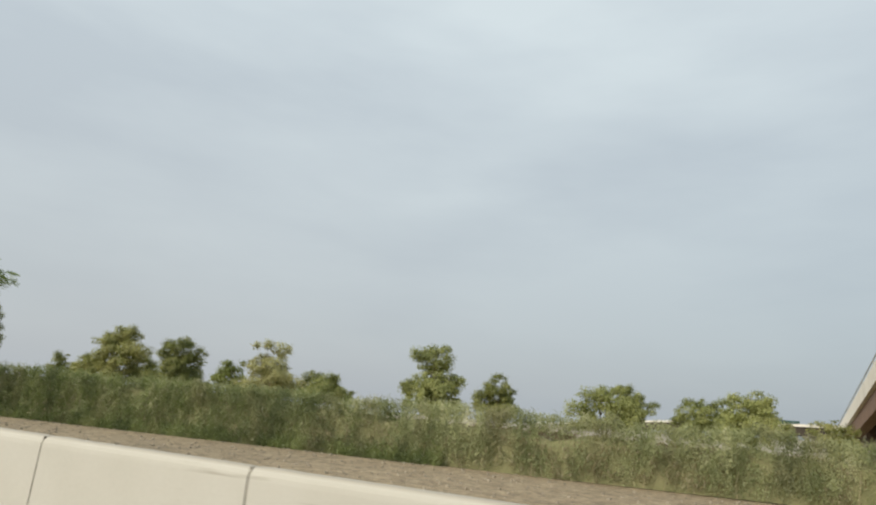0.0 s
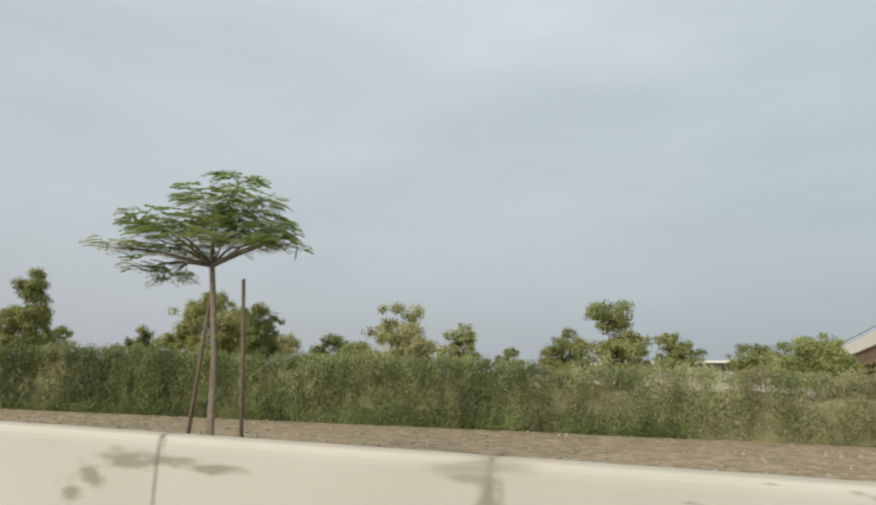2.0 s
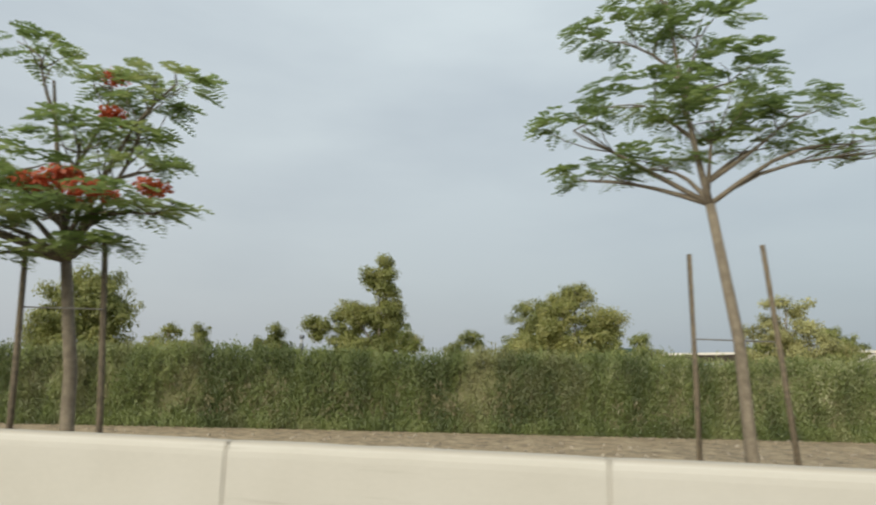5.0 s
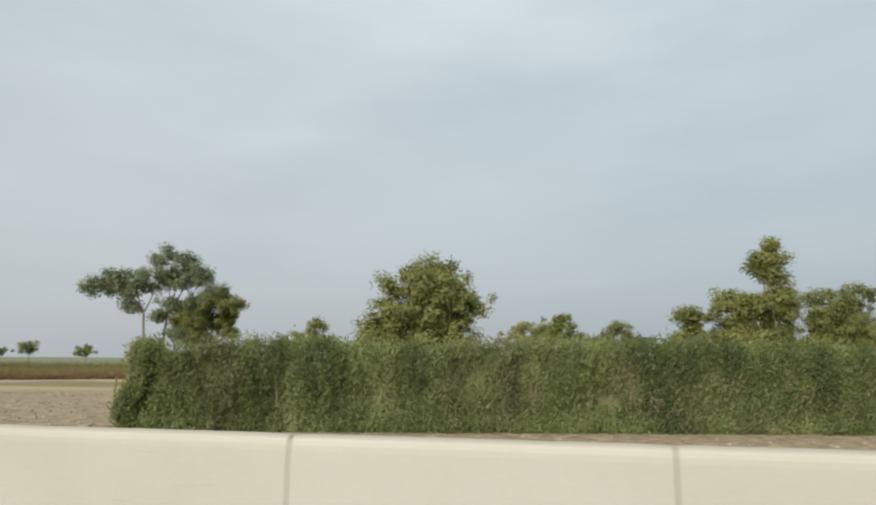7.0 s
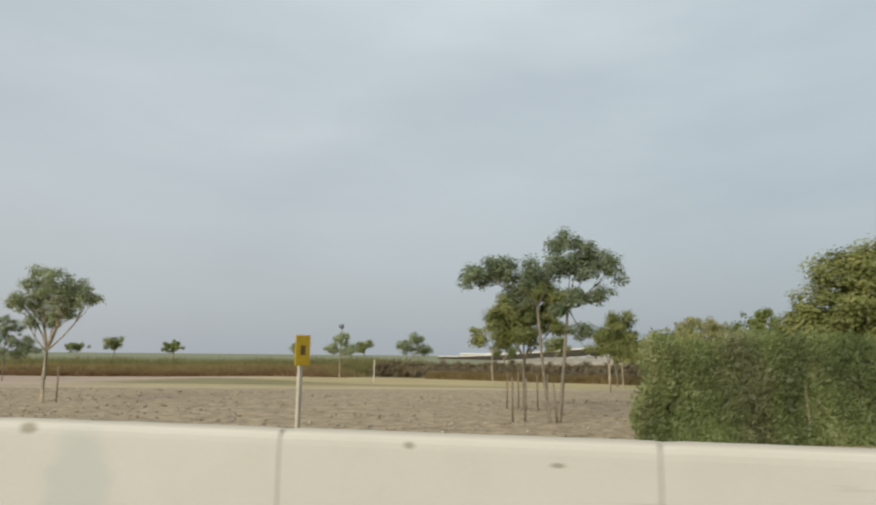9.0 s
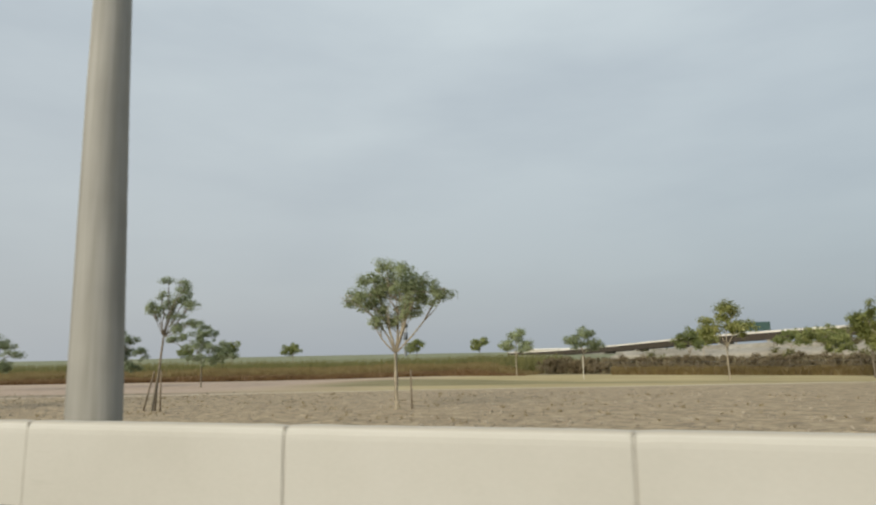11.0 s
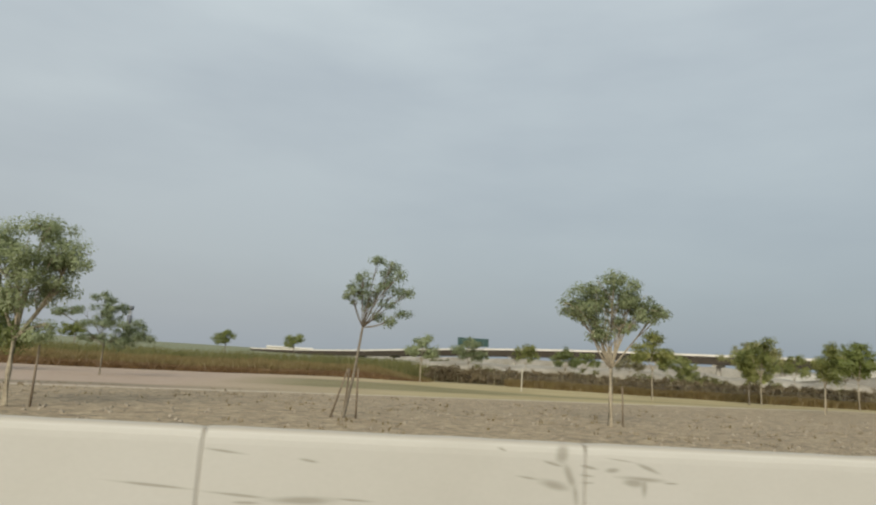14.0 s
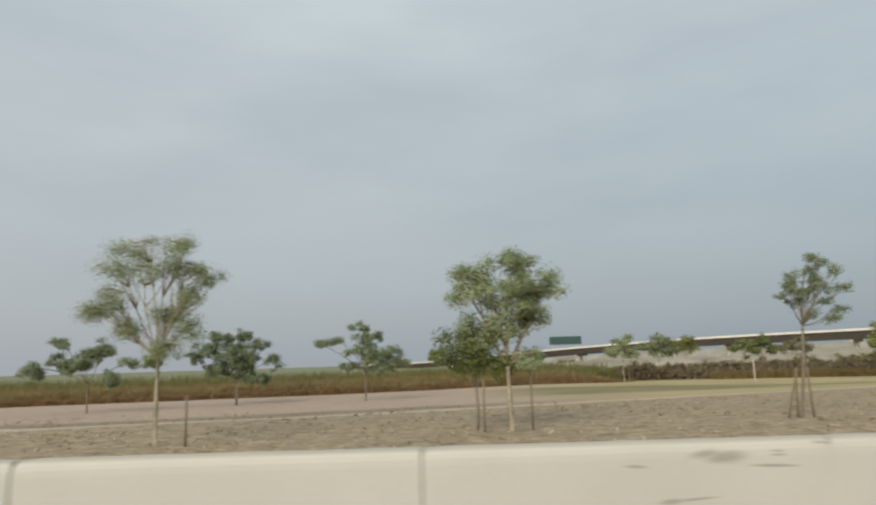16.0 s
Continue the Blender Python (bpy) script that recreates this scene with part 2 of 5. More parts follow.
SMEARS_WEST = [(-106.44, 0.74, 0.125, 0.033, 0.1), (-106.28, 0.71, 0.181, 0.055, 0.07), (-105.94, 0.645, 0.195, 0.012, -0.03), (-105.9, 0.745, 0.057, 0.012, -0.11),
               (-105.9, 0.72, 0.086, 0.012, 0.0), (-106.72, 0.415, 0.096, 0.022, 0.07), (-106.51, 0.43, 0.178, 0.012, 0.07), (-106.96, 0.665, 0.08, 0.012, -0.08),
               (-105.57, 0.795, 0.086, 0.012, -0.07)]


def column_steel():
    """Dull galvanised steel with long soft weather streaks."""
    m, nt, p = basic("galvanised_steel", 0.8)
    mp = nt.nodes.new("ShaderNodeMapping")
    mp.inputs["Scale"].default_value = (5.0, 5.0, 0.18)
    nt.links.new(nt.nodes.new("ShaderNodeNewGeometry").outputs["Position"], mp.inputs[0])
    streak = noise_of(nt, 1.6, 3.0, mp.outputs[0])
    blotch = noise_of(nt, 0.9, 3.0)
    c = ramp(nt, streak, [(0.3, (0.23, 0.22, 0.19)), (0.5, (0.275, 0.265, 0.235)), (0.7, (0.32, 0.31, 0.28))])
    c = mixed(nt, 0.18, c, blotch, "OVERLAY")
    nt.links.new(c, p.inputs["Base Color"])
    return m


MAT = {
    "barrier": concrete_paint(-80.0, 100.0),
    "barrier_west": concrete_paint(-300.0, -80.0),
    "joint": plain("joint_mortar", (0.27, 0.245, 0.20), (0.35, 0.32, 0.265), 8, 0.9),
    "asphalt": plain("asphalt", (0.04, 0.04, 0.042), (0.07, 0.07, 0.07), 3, 0.9, 0.6),
    "steel": column_steel(),
    "bark": plain("grey_brown_bark", (0.125, 0.104, 0.074), (0.22, 0.186, 0.138), 9, 0.9, 0.6),
    "bark_pale": plain("pale_bark", (0.24, 0.20, 0.14), (0.38, 0.33, 0.24), 9, 0.9, 0.5),
    "stake": plain("weathered_stake_wood", (0.085, 0.07, 0.05), (0.17, 0.135, 0.09), 14, 0.9, 0.4),
    "stake_pale": plain("brown_stake_wood", (0.13, 0.10, 0.068), (0.23, 0.18, 0.125), 14, 0.9, 0.4),
    "wire": plain("tie_wire", (0.10, 0.10, 0.09), (0.16, 0.15, 0.13), 14, 0.6, 0.0),
    "white_paint": plain("white_paint", (0.36, 0.335, 0.265), (0.47, 0.435, 0.355), 5, 0.6, 0.1),
    "yellow": plain("yellow_sign_paint", (0.52, 0.34, 0.01), (0.60, 0.40, 0.02), 5, 0.5, 0.0),
    "sign_mark": plain("dark_sign_mark", (0.10, 0.06, 0.02), (0.16, 0.10, 0.02), 5, 0.5, 0.0),
    "sign_green": plain("green_sign_face", (0.02, 0.05, 0.048), (0.03, 0.075, 0.068), 0.4, 0.5, 0.0),
    "deck": plain("pale_parapet_concrete", (0.60, 0.56, 0.49), (0.70, 0.655, 0.58), 0.3, 0.85, 0.1),
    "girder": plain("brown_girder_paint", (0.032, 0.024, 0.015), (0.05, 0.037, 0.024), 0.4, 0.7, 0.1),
    "girder_brown": plain("red_brown_girder_paint", (0.17, 0.095, 0.055), (0.23, 0.135, 0.08), 0.4, 0.7, 0.1),
    "parapet": plain("cream_parapet", (0.70, 0.65, 0.56), (0.80, 0.75, 0.66), 0.3, 0.85, 0.1),
    "pier": plain("pier_concrete", (0.36, 0.33, 0.28), (0.46, 0.43, 0.37), 0.3, 0.9, 0.1),
    "pile": plain("pale_gravel_pile", (0.20, 0.175, 0.13), (0.35, 0.325, 0.275), 0.10, 0.95, 0.4),
    "stack": plain("stack_concrete", (0.30, 0.31, 0.33), (0.38, 0.39, 0.40), 0.05, 0.9, 0.0),
    "stack_band": plain("dark_stack_band", (0.13, 0.14, 0.16), (0.18, 0.19, 0.21), 0.05, 0.9, 0.0),
    "clod": plain("dry_soil_clod", (0.205, 0.17, 0.122), (0.36, 0.31, 0.238), 2.0, 0.95, 0.4),
    "flower": leafy("red_flower", [(0.2, (0.42, 0.075, 0.035)), (0.8, (0.60, 0.18, 0.08))], 0.45),
    "leaf_olive": leafy("olive_leaf", [(0.15, (0.182, 0.210, 0.076)), (0.5, (0.336, 0.358, 0.127)), (0.85, (0.532, 0.540, 0.240))]),
    "leaf_green": leafy("green_leaf", [(0.15, (0.128, 0.152, 0.048)), (0.5, (0.252, 0.271, 0.086)), (0.85, (0.436, 0.421, 0.168))]),
    "leaf_flame": leafy("feathery_green_leaf", [(0.15, (0.146, 0.212, 0.081)), (0.5, (0.264, 0.346, 0.123)), (0.85, (0.484, 0.512, 0.221))], 0.5),
    "leaf_dead": leafy("dead_brown_leaf", [(0.15, (0.124, 0.107, 0.054)), (0.5, (0.190, 0.170, 0.088)), (0.85, (0.280, 0.255, 0.151))], 0.3),
    "leaf_grey": leafy("grey_green_leaf", [(0.15, (0.171, 0.202, 0.104)), (0.5, (0.293, 0.334, 0.173)), (0.85, (0.458, 0.511, 0.313))]),
    "leaf_blue": leafy("blue_green_leaf", [(0.15, (0.127, 0.164, 0.089)), (0.5, (0.208, 0.253, 0.141)), (0.85, (0.342, 0.386, 0.230))]),
    "leaf_dark": leafy("dark_green_leaf", [(0.15, (0.105, 0.133, 0.046)), (0.5, (0.213, 0.245, 0.081)), (0.85, (0.381, 0.394, 0.149))]),
    "leaf_pale": leafy("pale_dry_leaf", [(0.15, (0.226, 0.226, 0.095)), (0.5, (0.397, 0.386, 0.171)), (0.85, (0.594, 0.582, 0.301))]),
    "leaf_yellow": leafy("yellow_green_leaf", [(0.15, (0.136, 0.162, 0.044)), (0.5, (0.236, 0.273, 0.078)), (0.85, (0.346, 0.401, 0.149))]),
    "leaf_hedge": leafy("hedge_leaf", [(0.15, (0.097, 0.126, 0.044)), (0.45, (0.169, 0.209, 0.070)), (0.8, (0.258, 0.296, 0.115)), (0.95, (0.370, 0.392, 0.186))], 0.36, 0.12, (1.3, 1.3, 0.5), 0.6, 2.6, 0.5),
    "leaf_hedge_dry": leafy("dusty_hedge_leaf", [(0.15, (0.150, 0.175, 0.079)), (0.45, (0.256, 0.284, 0.130)), (0.8, (0.376, 0.395, 0.207)), (0.95, (0.548, 0.537, 0.345))], 0.36, 0.12, (1.3, 1.3, 0.5), 0.6, 2.6, 0.5),
    "hedge_core": plain("hedge_twigs", (0.16, 0.165, 0.075), (0.25, 0.24, 0.125), 1.4, 0.95, 0.5),
    "hedge_stem": plain("hedge_stem", (0.22, 0.19, 0.11), (0.34, 0.30, 0.18), 6, 0.9, 0.3),
    "grass_rust": leafy("rust_brown_grass", [(0.15, (0.098, 0.055, 0.024)), (0.5, (0.150, 0.088, 0.038)), (0.85, (0.215, 0.140, 0.062))], 0.3),
    "grass_dry": leafy("dry_grass", [(0.15, (0.116, 0.079, 0.030)), (0.5, (0.169, 0.125, 0.049)), (0.85, (0.231, 0.181, 0.076))], 0.3),
    "scrub": leafy("dry_brown_scrub", [(0.15, (0.135, 0.106, 0.058)), (0.5, (0.20, 0.155, 0.088)), (0.85, (0.265, 0.215, 0.125))], 0.4),
    "grass_olive": leafy("olive_grass", [(0.15, (0.082, 0.084, 0.028)), (0.5, (0.136, 0.132, 0.045)), (0.85, (0.204, 0.187, 0.076))], 0.2),
}


def ground_material():
    """Dry soil by the road, mown grass, then fields, with ragged edges between them."""
    m, nt, p = basic("soil_and_fields", 0.95)
    geo = nt.nodes.new("ShaderNodeNewGeometry")
    xyz = nt.nodes.new("ShaderNodeSeparateXYZ")
    nt.links.new(geo.outputs["Position"], xyz.inputs[0])
    x, y = xyz.outputs[0], xyz.outputs[1]
    stretch = nt.nodes.new("ShaderNodeMapping")
    stretch.inputs["Scale"].default_value = (0.22, 1.0, 1.0)
    nt.links.new(geo.outputs["Position"], stretch.inputs[0])
    wob = noise_of(nt, 0.25, 4.0)
    long = noise_of(nt, 0.6, 5.0, stretch.outputs[0])
    mid, fine = noise_of(nt, 1.3, 6.0, rough=0.7), noise_of(nt, 11.0, 4.0, rough=0.7)
    soil = ramp(nt, mid, [(0.3, (0.206, 0.155, 0.094)), (0.5, (0.296, 0.229, 0.144)), (0.7, (0.38, 0.305, 0.197))])
    flecks = nt.nodes.new("ShaderNodeMapping")
    flecks.inputs["Scale"].default_value = (0.55, 1.0, 1.0)
    nt.links.new(geo.outputs["Position"], flecks.inputs[0])
    fleck = ramp(nt, noise_of(nt, 5.5, 5.0, flecks.outputs[0], 0.75), [(0.36, (0.12, 0.12, 0.12)), (0.5, (0.5, 0.5, 0.5)), (0.66, (0.86, 0.86, 0.86))])
    soil = mixed(nt, 0.70, soil, fleck, "OVERLAY")
    earth = ramp(nt, mid, [(0.3, (0.33, 0.245, 0.18)), (0.7, (0.41, 0.315, 0.24))])
    green = ramp(nt, long, [(0.35, (0.30, 0.24, 0.11)), (0.65, (0.41, 0.335, 0.175))])
    dry = ramp(nt, long, [(0.3, (0.15, 0.11, 0.05)), (0.7, (0.21, 0.17, 0.08))])
    field = ramp(nt, noise_of(nt, 0.02, 3.0, stretch.outputs[0]), [(0.35, (0.15, 0.162, 0.085)), (0.65, (0.195, 0.20, 0.112))])

    def bend(x0, y0, x1, y1):
        """The line's y at each x, straight between two points and level beyond them."""
        r = nt.nodes.new("ShaderNodeMapRange")
        r.inputs[1].default_value, r.inputs[2].default_value = x0, x1
        r.inputs[3].default_value, r.inputs[4].default_value = y0, y1
        nt.links.new(x, r.inputs[0])
        return math_of(nt, "SUBTRACT", y, r.outputs[0])

    # the track, the mown strip and the field's edge run at a slant to the road
    along = bend(-125.0, 27.5, -52.0, 53.0)
    mown = bend(-89.0, 46.5, -50.0, 53.5)
    field_edge = bend(-135.0, 62.0, -100.0, 72.0)

    def edge(at, width, amount=4.0, base=None):
        yy = math_of(nt, "ADD", base or y, math_of(nt, "MULTIPLY", math_of(nt, "SUBTRACT", wob, 0.5), amount))
        r = nt.nodes.new("ShaderNodeMapRange")
        r.inputs[1].default_value, r.inputs[2].default_value = at - width, at + width
        nt.links.new(yy, r.inputs[0])
        return r.outputs[0]

    def west(at, width):
        r = nt.nodes.new("ShaderNodeMapRange")
        r.inputs[1].default_value, r.inputs[2].default_value = at + width, at - width
        nt.links.new(x, r.inputs[0])
        return r.outputs[0]

    # reddish bare earth west of the mown grass, between the track and the tall grass
    c = mixed(nt, edge(0.2, 0.5, 1.5, along), soil, mixed(nt, west(-99, 9), green, earth))
    band = math_of(nt, "MULTIPLY", edge(-0.45, 0.2, 1.2, along), math_of(nt, "SUBTRACT", 1.0, edge(0.45, 0.2, 1.4, along)))
    verge = math_of(nt, "MULTIPLY", edge(0.9, 0.4, 1.6, along), math_of(nt, "SUBTRACT", 1.0, edge(4.4, 1.0, 3.0, along)))
    c = mixed(nt, math_of(nt, "MULTIPLY", verge, math_of(nt, "MULTIPLY", west(-102, 6), 0.75)), c, (0.17, 0.14, 0.085))
    c = mixed(nt, math_of(nt, "MULTIPLY", band, 0.85), c, (0.48, 0.41, 0.31))
    # a darker green wedge, broad in the west and narrow in the east
    upper = bend(-97.0, 62.0, -80.0, 52.0)
    dark = math_of(nt, "MULTIPLY", edge(0.0, 1.2, 3.0, mown), math_of(nt, "SUBTRACT", 1.0, edge(0.0, 1.5, 3.0, upper)))
    c = mixed(nt, math_of(nt, "MULTIPLY", dark, math_of(nt, "SUBTRACT", 0.85, west(-103, 4), True)), c, ramp(nt, long, [(0.35, (0.135, 0.118, 0.045)), (0.65, (0.19, 0.165, 0.07))]))
    c = mixed(nt, mixed(nt, west(-86, 5), edge(72.0, 2.0), edge(0.0, 1.5, 3.0, field_edge)), c, dry)
    c = mixed(nt, edge(112.0, 18.0, 20.0), c, field)
    # pale building sand round the foot of the viaduct
    sandy = math_of(nt, "MULTIPLY", math_of(nt, "MULTIPLY", edge(98.0, 4.0, 12.0), math_of(nt, "SUBTRACT", 1.0, edge(330.0, 30.0, 30.0))),
                    math_of(nt, "SUBTRACT", 1.0, west(-62, 14)))
    c = mixed(nt, math_of(nt, "MULTIPLY", sandy, 0.85), c, ramp(nt, wob, [(0.35, (0.29, 0.27, 0.225)), (0.65, (0.42, 0.39, 0.33))]))
    nt.links.new(c, p.inputs["Base Color"])
    bump(nt, p, mixed(nt, 0.5, mid, fine), 0.6, 0.10)
    return m


MAT["ground"] = ground_material()

# ---- helpers for building ----
GROUND = -0.80


def ground_z(x, y):
    """The road's bank, then land that falls away gently."""
    if y <= 5.4:
        z = -0.03
    elif y < 7.6:
        z = -0.03 + (GROUND + 0.03) * (y - 5.4) / 2.2
    else:
        z = GROUND
    return z - 0.008 * min(60.0, max(0.0, y - 24)) - 0.3 * max(0.0, min(1.0, (-95 - x) / 20)) * max(0.0, min(1.0, (y - 28) / 20))


def mesh_of(name, verts, faces, mats, smooth=False):
    me = bpy.data.meshes.new(name)
    me.from_pydata([tuple(v) for v in verts], [], [tuple(f) for f in faces])
    for m in mats if isinstance(mats, (list, tuple)) else (mats,):
        me.materials.append(m)
    if smooth:
        me.polygons.foreach_set("use_smooth", [True] * len(me.polygons))
    me.update()
    return me


def part(name, geo, material, parent=None, label="", smooth=False):
    """Link a bmesh, or (verts, faces), as one mesh object under a thing or a part."""
    if isinstance(geo, tuple):
        me = mesh_of(name, geo[0], geo[1], material, smooth)
    else:
        me = bpy.data.meshes.new(name)
        geo.to_mesh(me)
        geo.free()
        me.materials.append(material)
        if smooth:
            me.polygons.foreach_set("use_smooth", [True] * len(me.polygons))
    ob = new(name, me)
    ob.parent = parent
    if label:
        ob["label"] = label
    return ob


def box(x0, y0, z0, x1, y1, z1, bevel=0.0, segs=1):
    bm = bmesh.new()
    bmesh.ops.create_cube(bm, size=1.0)
    for v in bm.verts:
        v.co = Vector((x0 + (v.co.x + 0.5) * (x1 - x0), y0 + (v.co.y + 0.5) * (y1 - y0), z0 + (v.co.z + 0.5) * (z1 - z0)))
    if bevel:
        bmesh.ops.bevel(bm, geom=bm.edges[:], offset=bevel, segments=segs, affect="EDGES")
    return bm


class Soup:
    """Vertices and faces gathered for one mesh."""

    def __init__(self):
        self.v, self.f = [], []

    def tube(self, pts, radii, sides=7, cap=True):
        base = len(self.v)
        for i, (p, r) in enumerate(zip(pts, radii)):
            a = pts[min(i + 1, len(pts) - 1)] - pts[max(i - 1, 0)]
            q = a.normalized().to_track_quat("Z", "Y") if a.length > 1e-6 else None
            for k in range(sides):
                t = 2 * math.pi * k / sides
                o = Vector((math.cos(t) * r, math.sin(t) * r, 0))
                self.v.append(p + (q @ o if q else o))
        for i in range(len(pts) - 1):
            for k in range(sides):
                a, b = base + i * sides + k, base + i * sides + (k + 1) % sides
                self.f.append((a, b, b + sides, a + sides))
        if cap:
            self.f.append(tuple(base + k for k in reversed(range(sides))))
            self.f.append(tuple(base + (len(pts) - 1) * sides + k for k in range(sides)))

    def leaf(self, p, along, side, length, width):
        b = len(self.v)
        self.v += [p, p + along * length * 0.45 + side * width * 0.5, p + along * length, p + along * length * 0.45 - side * width * 0.5]
        self.f.append((b, b + 1, b + 2, b + 3))

    def blob(self, c, r, rng, squash=0.7):
        """A rough lump of twelve triangles or so."""
        b = len(self.v)
        ring = 5
        for zz, rr in ((-0.35, 0.85), (0.35, 0.75)):
            for k in range(ring):
                t = 2 * math.pi * (k + rng.random() * 0.5) / ring
                s = rr * r * rng.uniform(0.75, 1.2)
                self.v.append(c + Vector((math.cos(t) * s, math.sin(t) * s, zz * r * squash)))
        self.v.append(c + Vector((0, 0, r * squash * rng.uniform(0.7, 1.0))))
        for k in range(ring):
            a, d = b + k, b + (k + 1) % ring
            self.f += [(a, d, d + ring, a + ring), (a + ring, d + ring, b + 2 * ring)]

    def geo(self):
        return (self.v, self.f)


def unit(rng):
    while True:
        v = Vector((rng.uniform(-1, 1), rng.uniform(-1, 1), rng.uniform(-1, 1)))
        if 0.05 < v.length < 1:
            return v.normalized()


def quad_mesh(name, quads, material):
    """One mesh of loose four-cornered leaves from an array (n, 4, 3)."""
    n = len(quads)
    me = bpy.data.meshes.new(name)
    me.vertices.add(n * 4)
    me.vertices.foreach_set("co", quads.astype(np.float32).ravel())
    me.loops.add(n * 4)
    me.loops.foreach_set("vertex_index", np.arange(n * 4, dtype=np.int32))
    me.polygons.add(n)
    me.polygons.foreach_set("loop_start", np.arange(0, n * 4, 4, dtype=np.int32))
    me.materials.append(material)
    me.update()
    return me


def leaf_part(name, chunks, material, parent=None, label=""):
    ob = new(name, quad_mesh(name, np.concatenate(chunks), material))
    ob.parent = parent
    if label:
        ob["label"] = label
    return ob


def units(g, n):
    d = g.normal(size=(n, 3))
    return d / np.linalg.norm(d, axis=1, keepdims=True)


def leaf_quads(g, at, facing, length, width, wild=0.8):
    """Leaves at the points, facing roughly as told."""
    n = len(at)
    nrm = facing + units(g, n) * wild
    nrm /= np.linalg.norm(nrm, axis=1, keepdims=True) + 1e-6
    along = np.cross(nrm, units(g, n))
    along /= np.linalg.norm(along, axis=1, keepdims=True) + 1e-6
    side = np.cross(nrm, along)
    ln = (length * g.uniform(0.7, 1.35, n))[:, None]
    wd = (width * g.uniform(0.7, 1.3, n))[:, None]
    mid = at + along * ln * 0.45
    return np.stack([at, mid + side * wd * 0.5, at + along * ln, mid - side * wd * 0.5], 1)


def foliage(g, centre, rx, rz, size, density=1.0, clump=0.40, fill=1.0):
    """Soft rounded clumps of leaves set through an uneven ellipsoid, most of them near its skin, with gaps between them."""
    k = max(6, int(3.2 * density * rx * rz / (clump * clump)))
    d = units(g, k)
    lump = 0.94 + 0.14 * np.sin(d[:, 0] * 4 + centre[0] * 3) + 0.08 * np.sin(d[:, 2] * 6 + centre[1] * 5)
    r = (0.15 + 0.85 * g.random(k) ** 0.5) * lump
    mids = np.array(centre) + d * r[:, None] * np.array([rx, rx, rz])
    big = clump * g.uniform(0.6, 1.3, k)
    count = int(k * fill * 13 * clump * clump / (size * size)) + 20
    which = g.choice(k, count, p=big ** 2 / (big ** 2).sum())
    u = units(g, count)
    off = u * (big[which] * (0.15 + g.random(count) ** 0.7))[:, None] * np.array([1.0, 1.0, 0.75])
    facing = u * 0.6 + d[which] * 0.4 + np.array([0, 0, 0.5])
    return leaf_quads(g, mids[which] + off, facing, size * 1.1, size * 0.62, 0.48)


def spray(g, centre, r):
    """A flat head of petals growing out of one point."""
    n = int(1100 * r * r) + 90
    d = units(g, n)
    q = (g.random(n) ** 0.6)[:, None]
    at = np.array(centre) + d * q * np.array([r, r, r * 0.36])
    return leaf_quads(g, at, d * 0.6 + np.array([0, 0, 0.5]), 0.085, 0.055)


def limb(soup, a, b, r0, r1, rng, sag=0.0, bits=4, sides=6):
    pts, n = [], bits
    wander = unit(rng) * (b - a).length * 0.09
    for i in range(n + 1):
        t = i / n
        pts.append(a.lerp(b, t) + wander * math.sin(t * math.pi) + Vector((0, 0, sag * math.sin(t * math.pi))))
    soup.tube(pts, [r0 + (r1 - r0) * i / n for i in range(n + 1)], sides)
    return pts


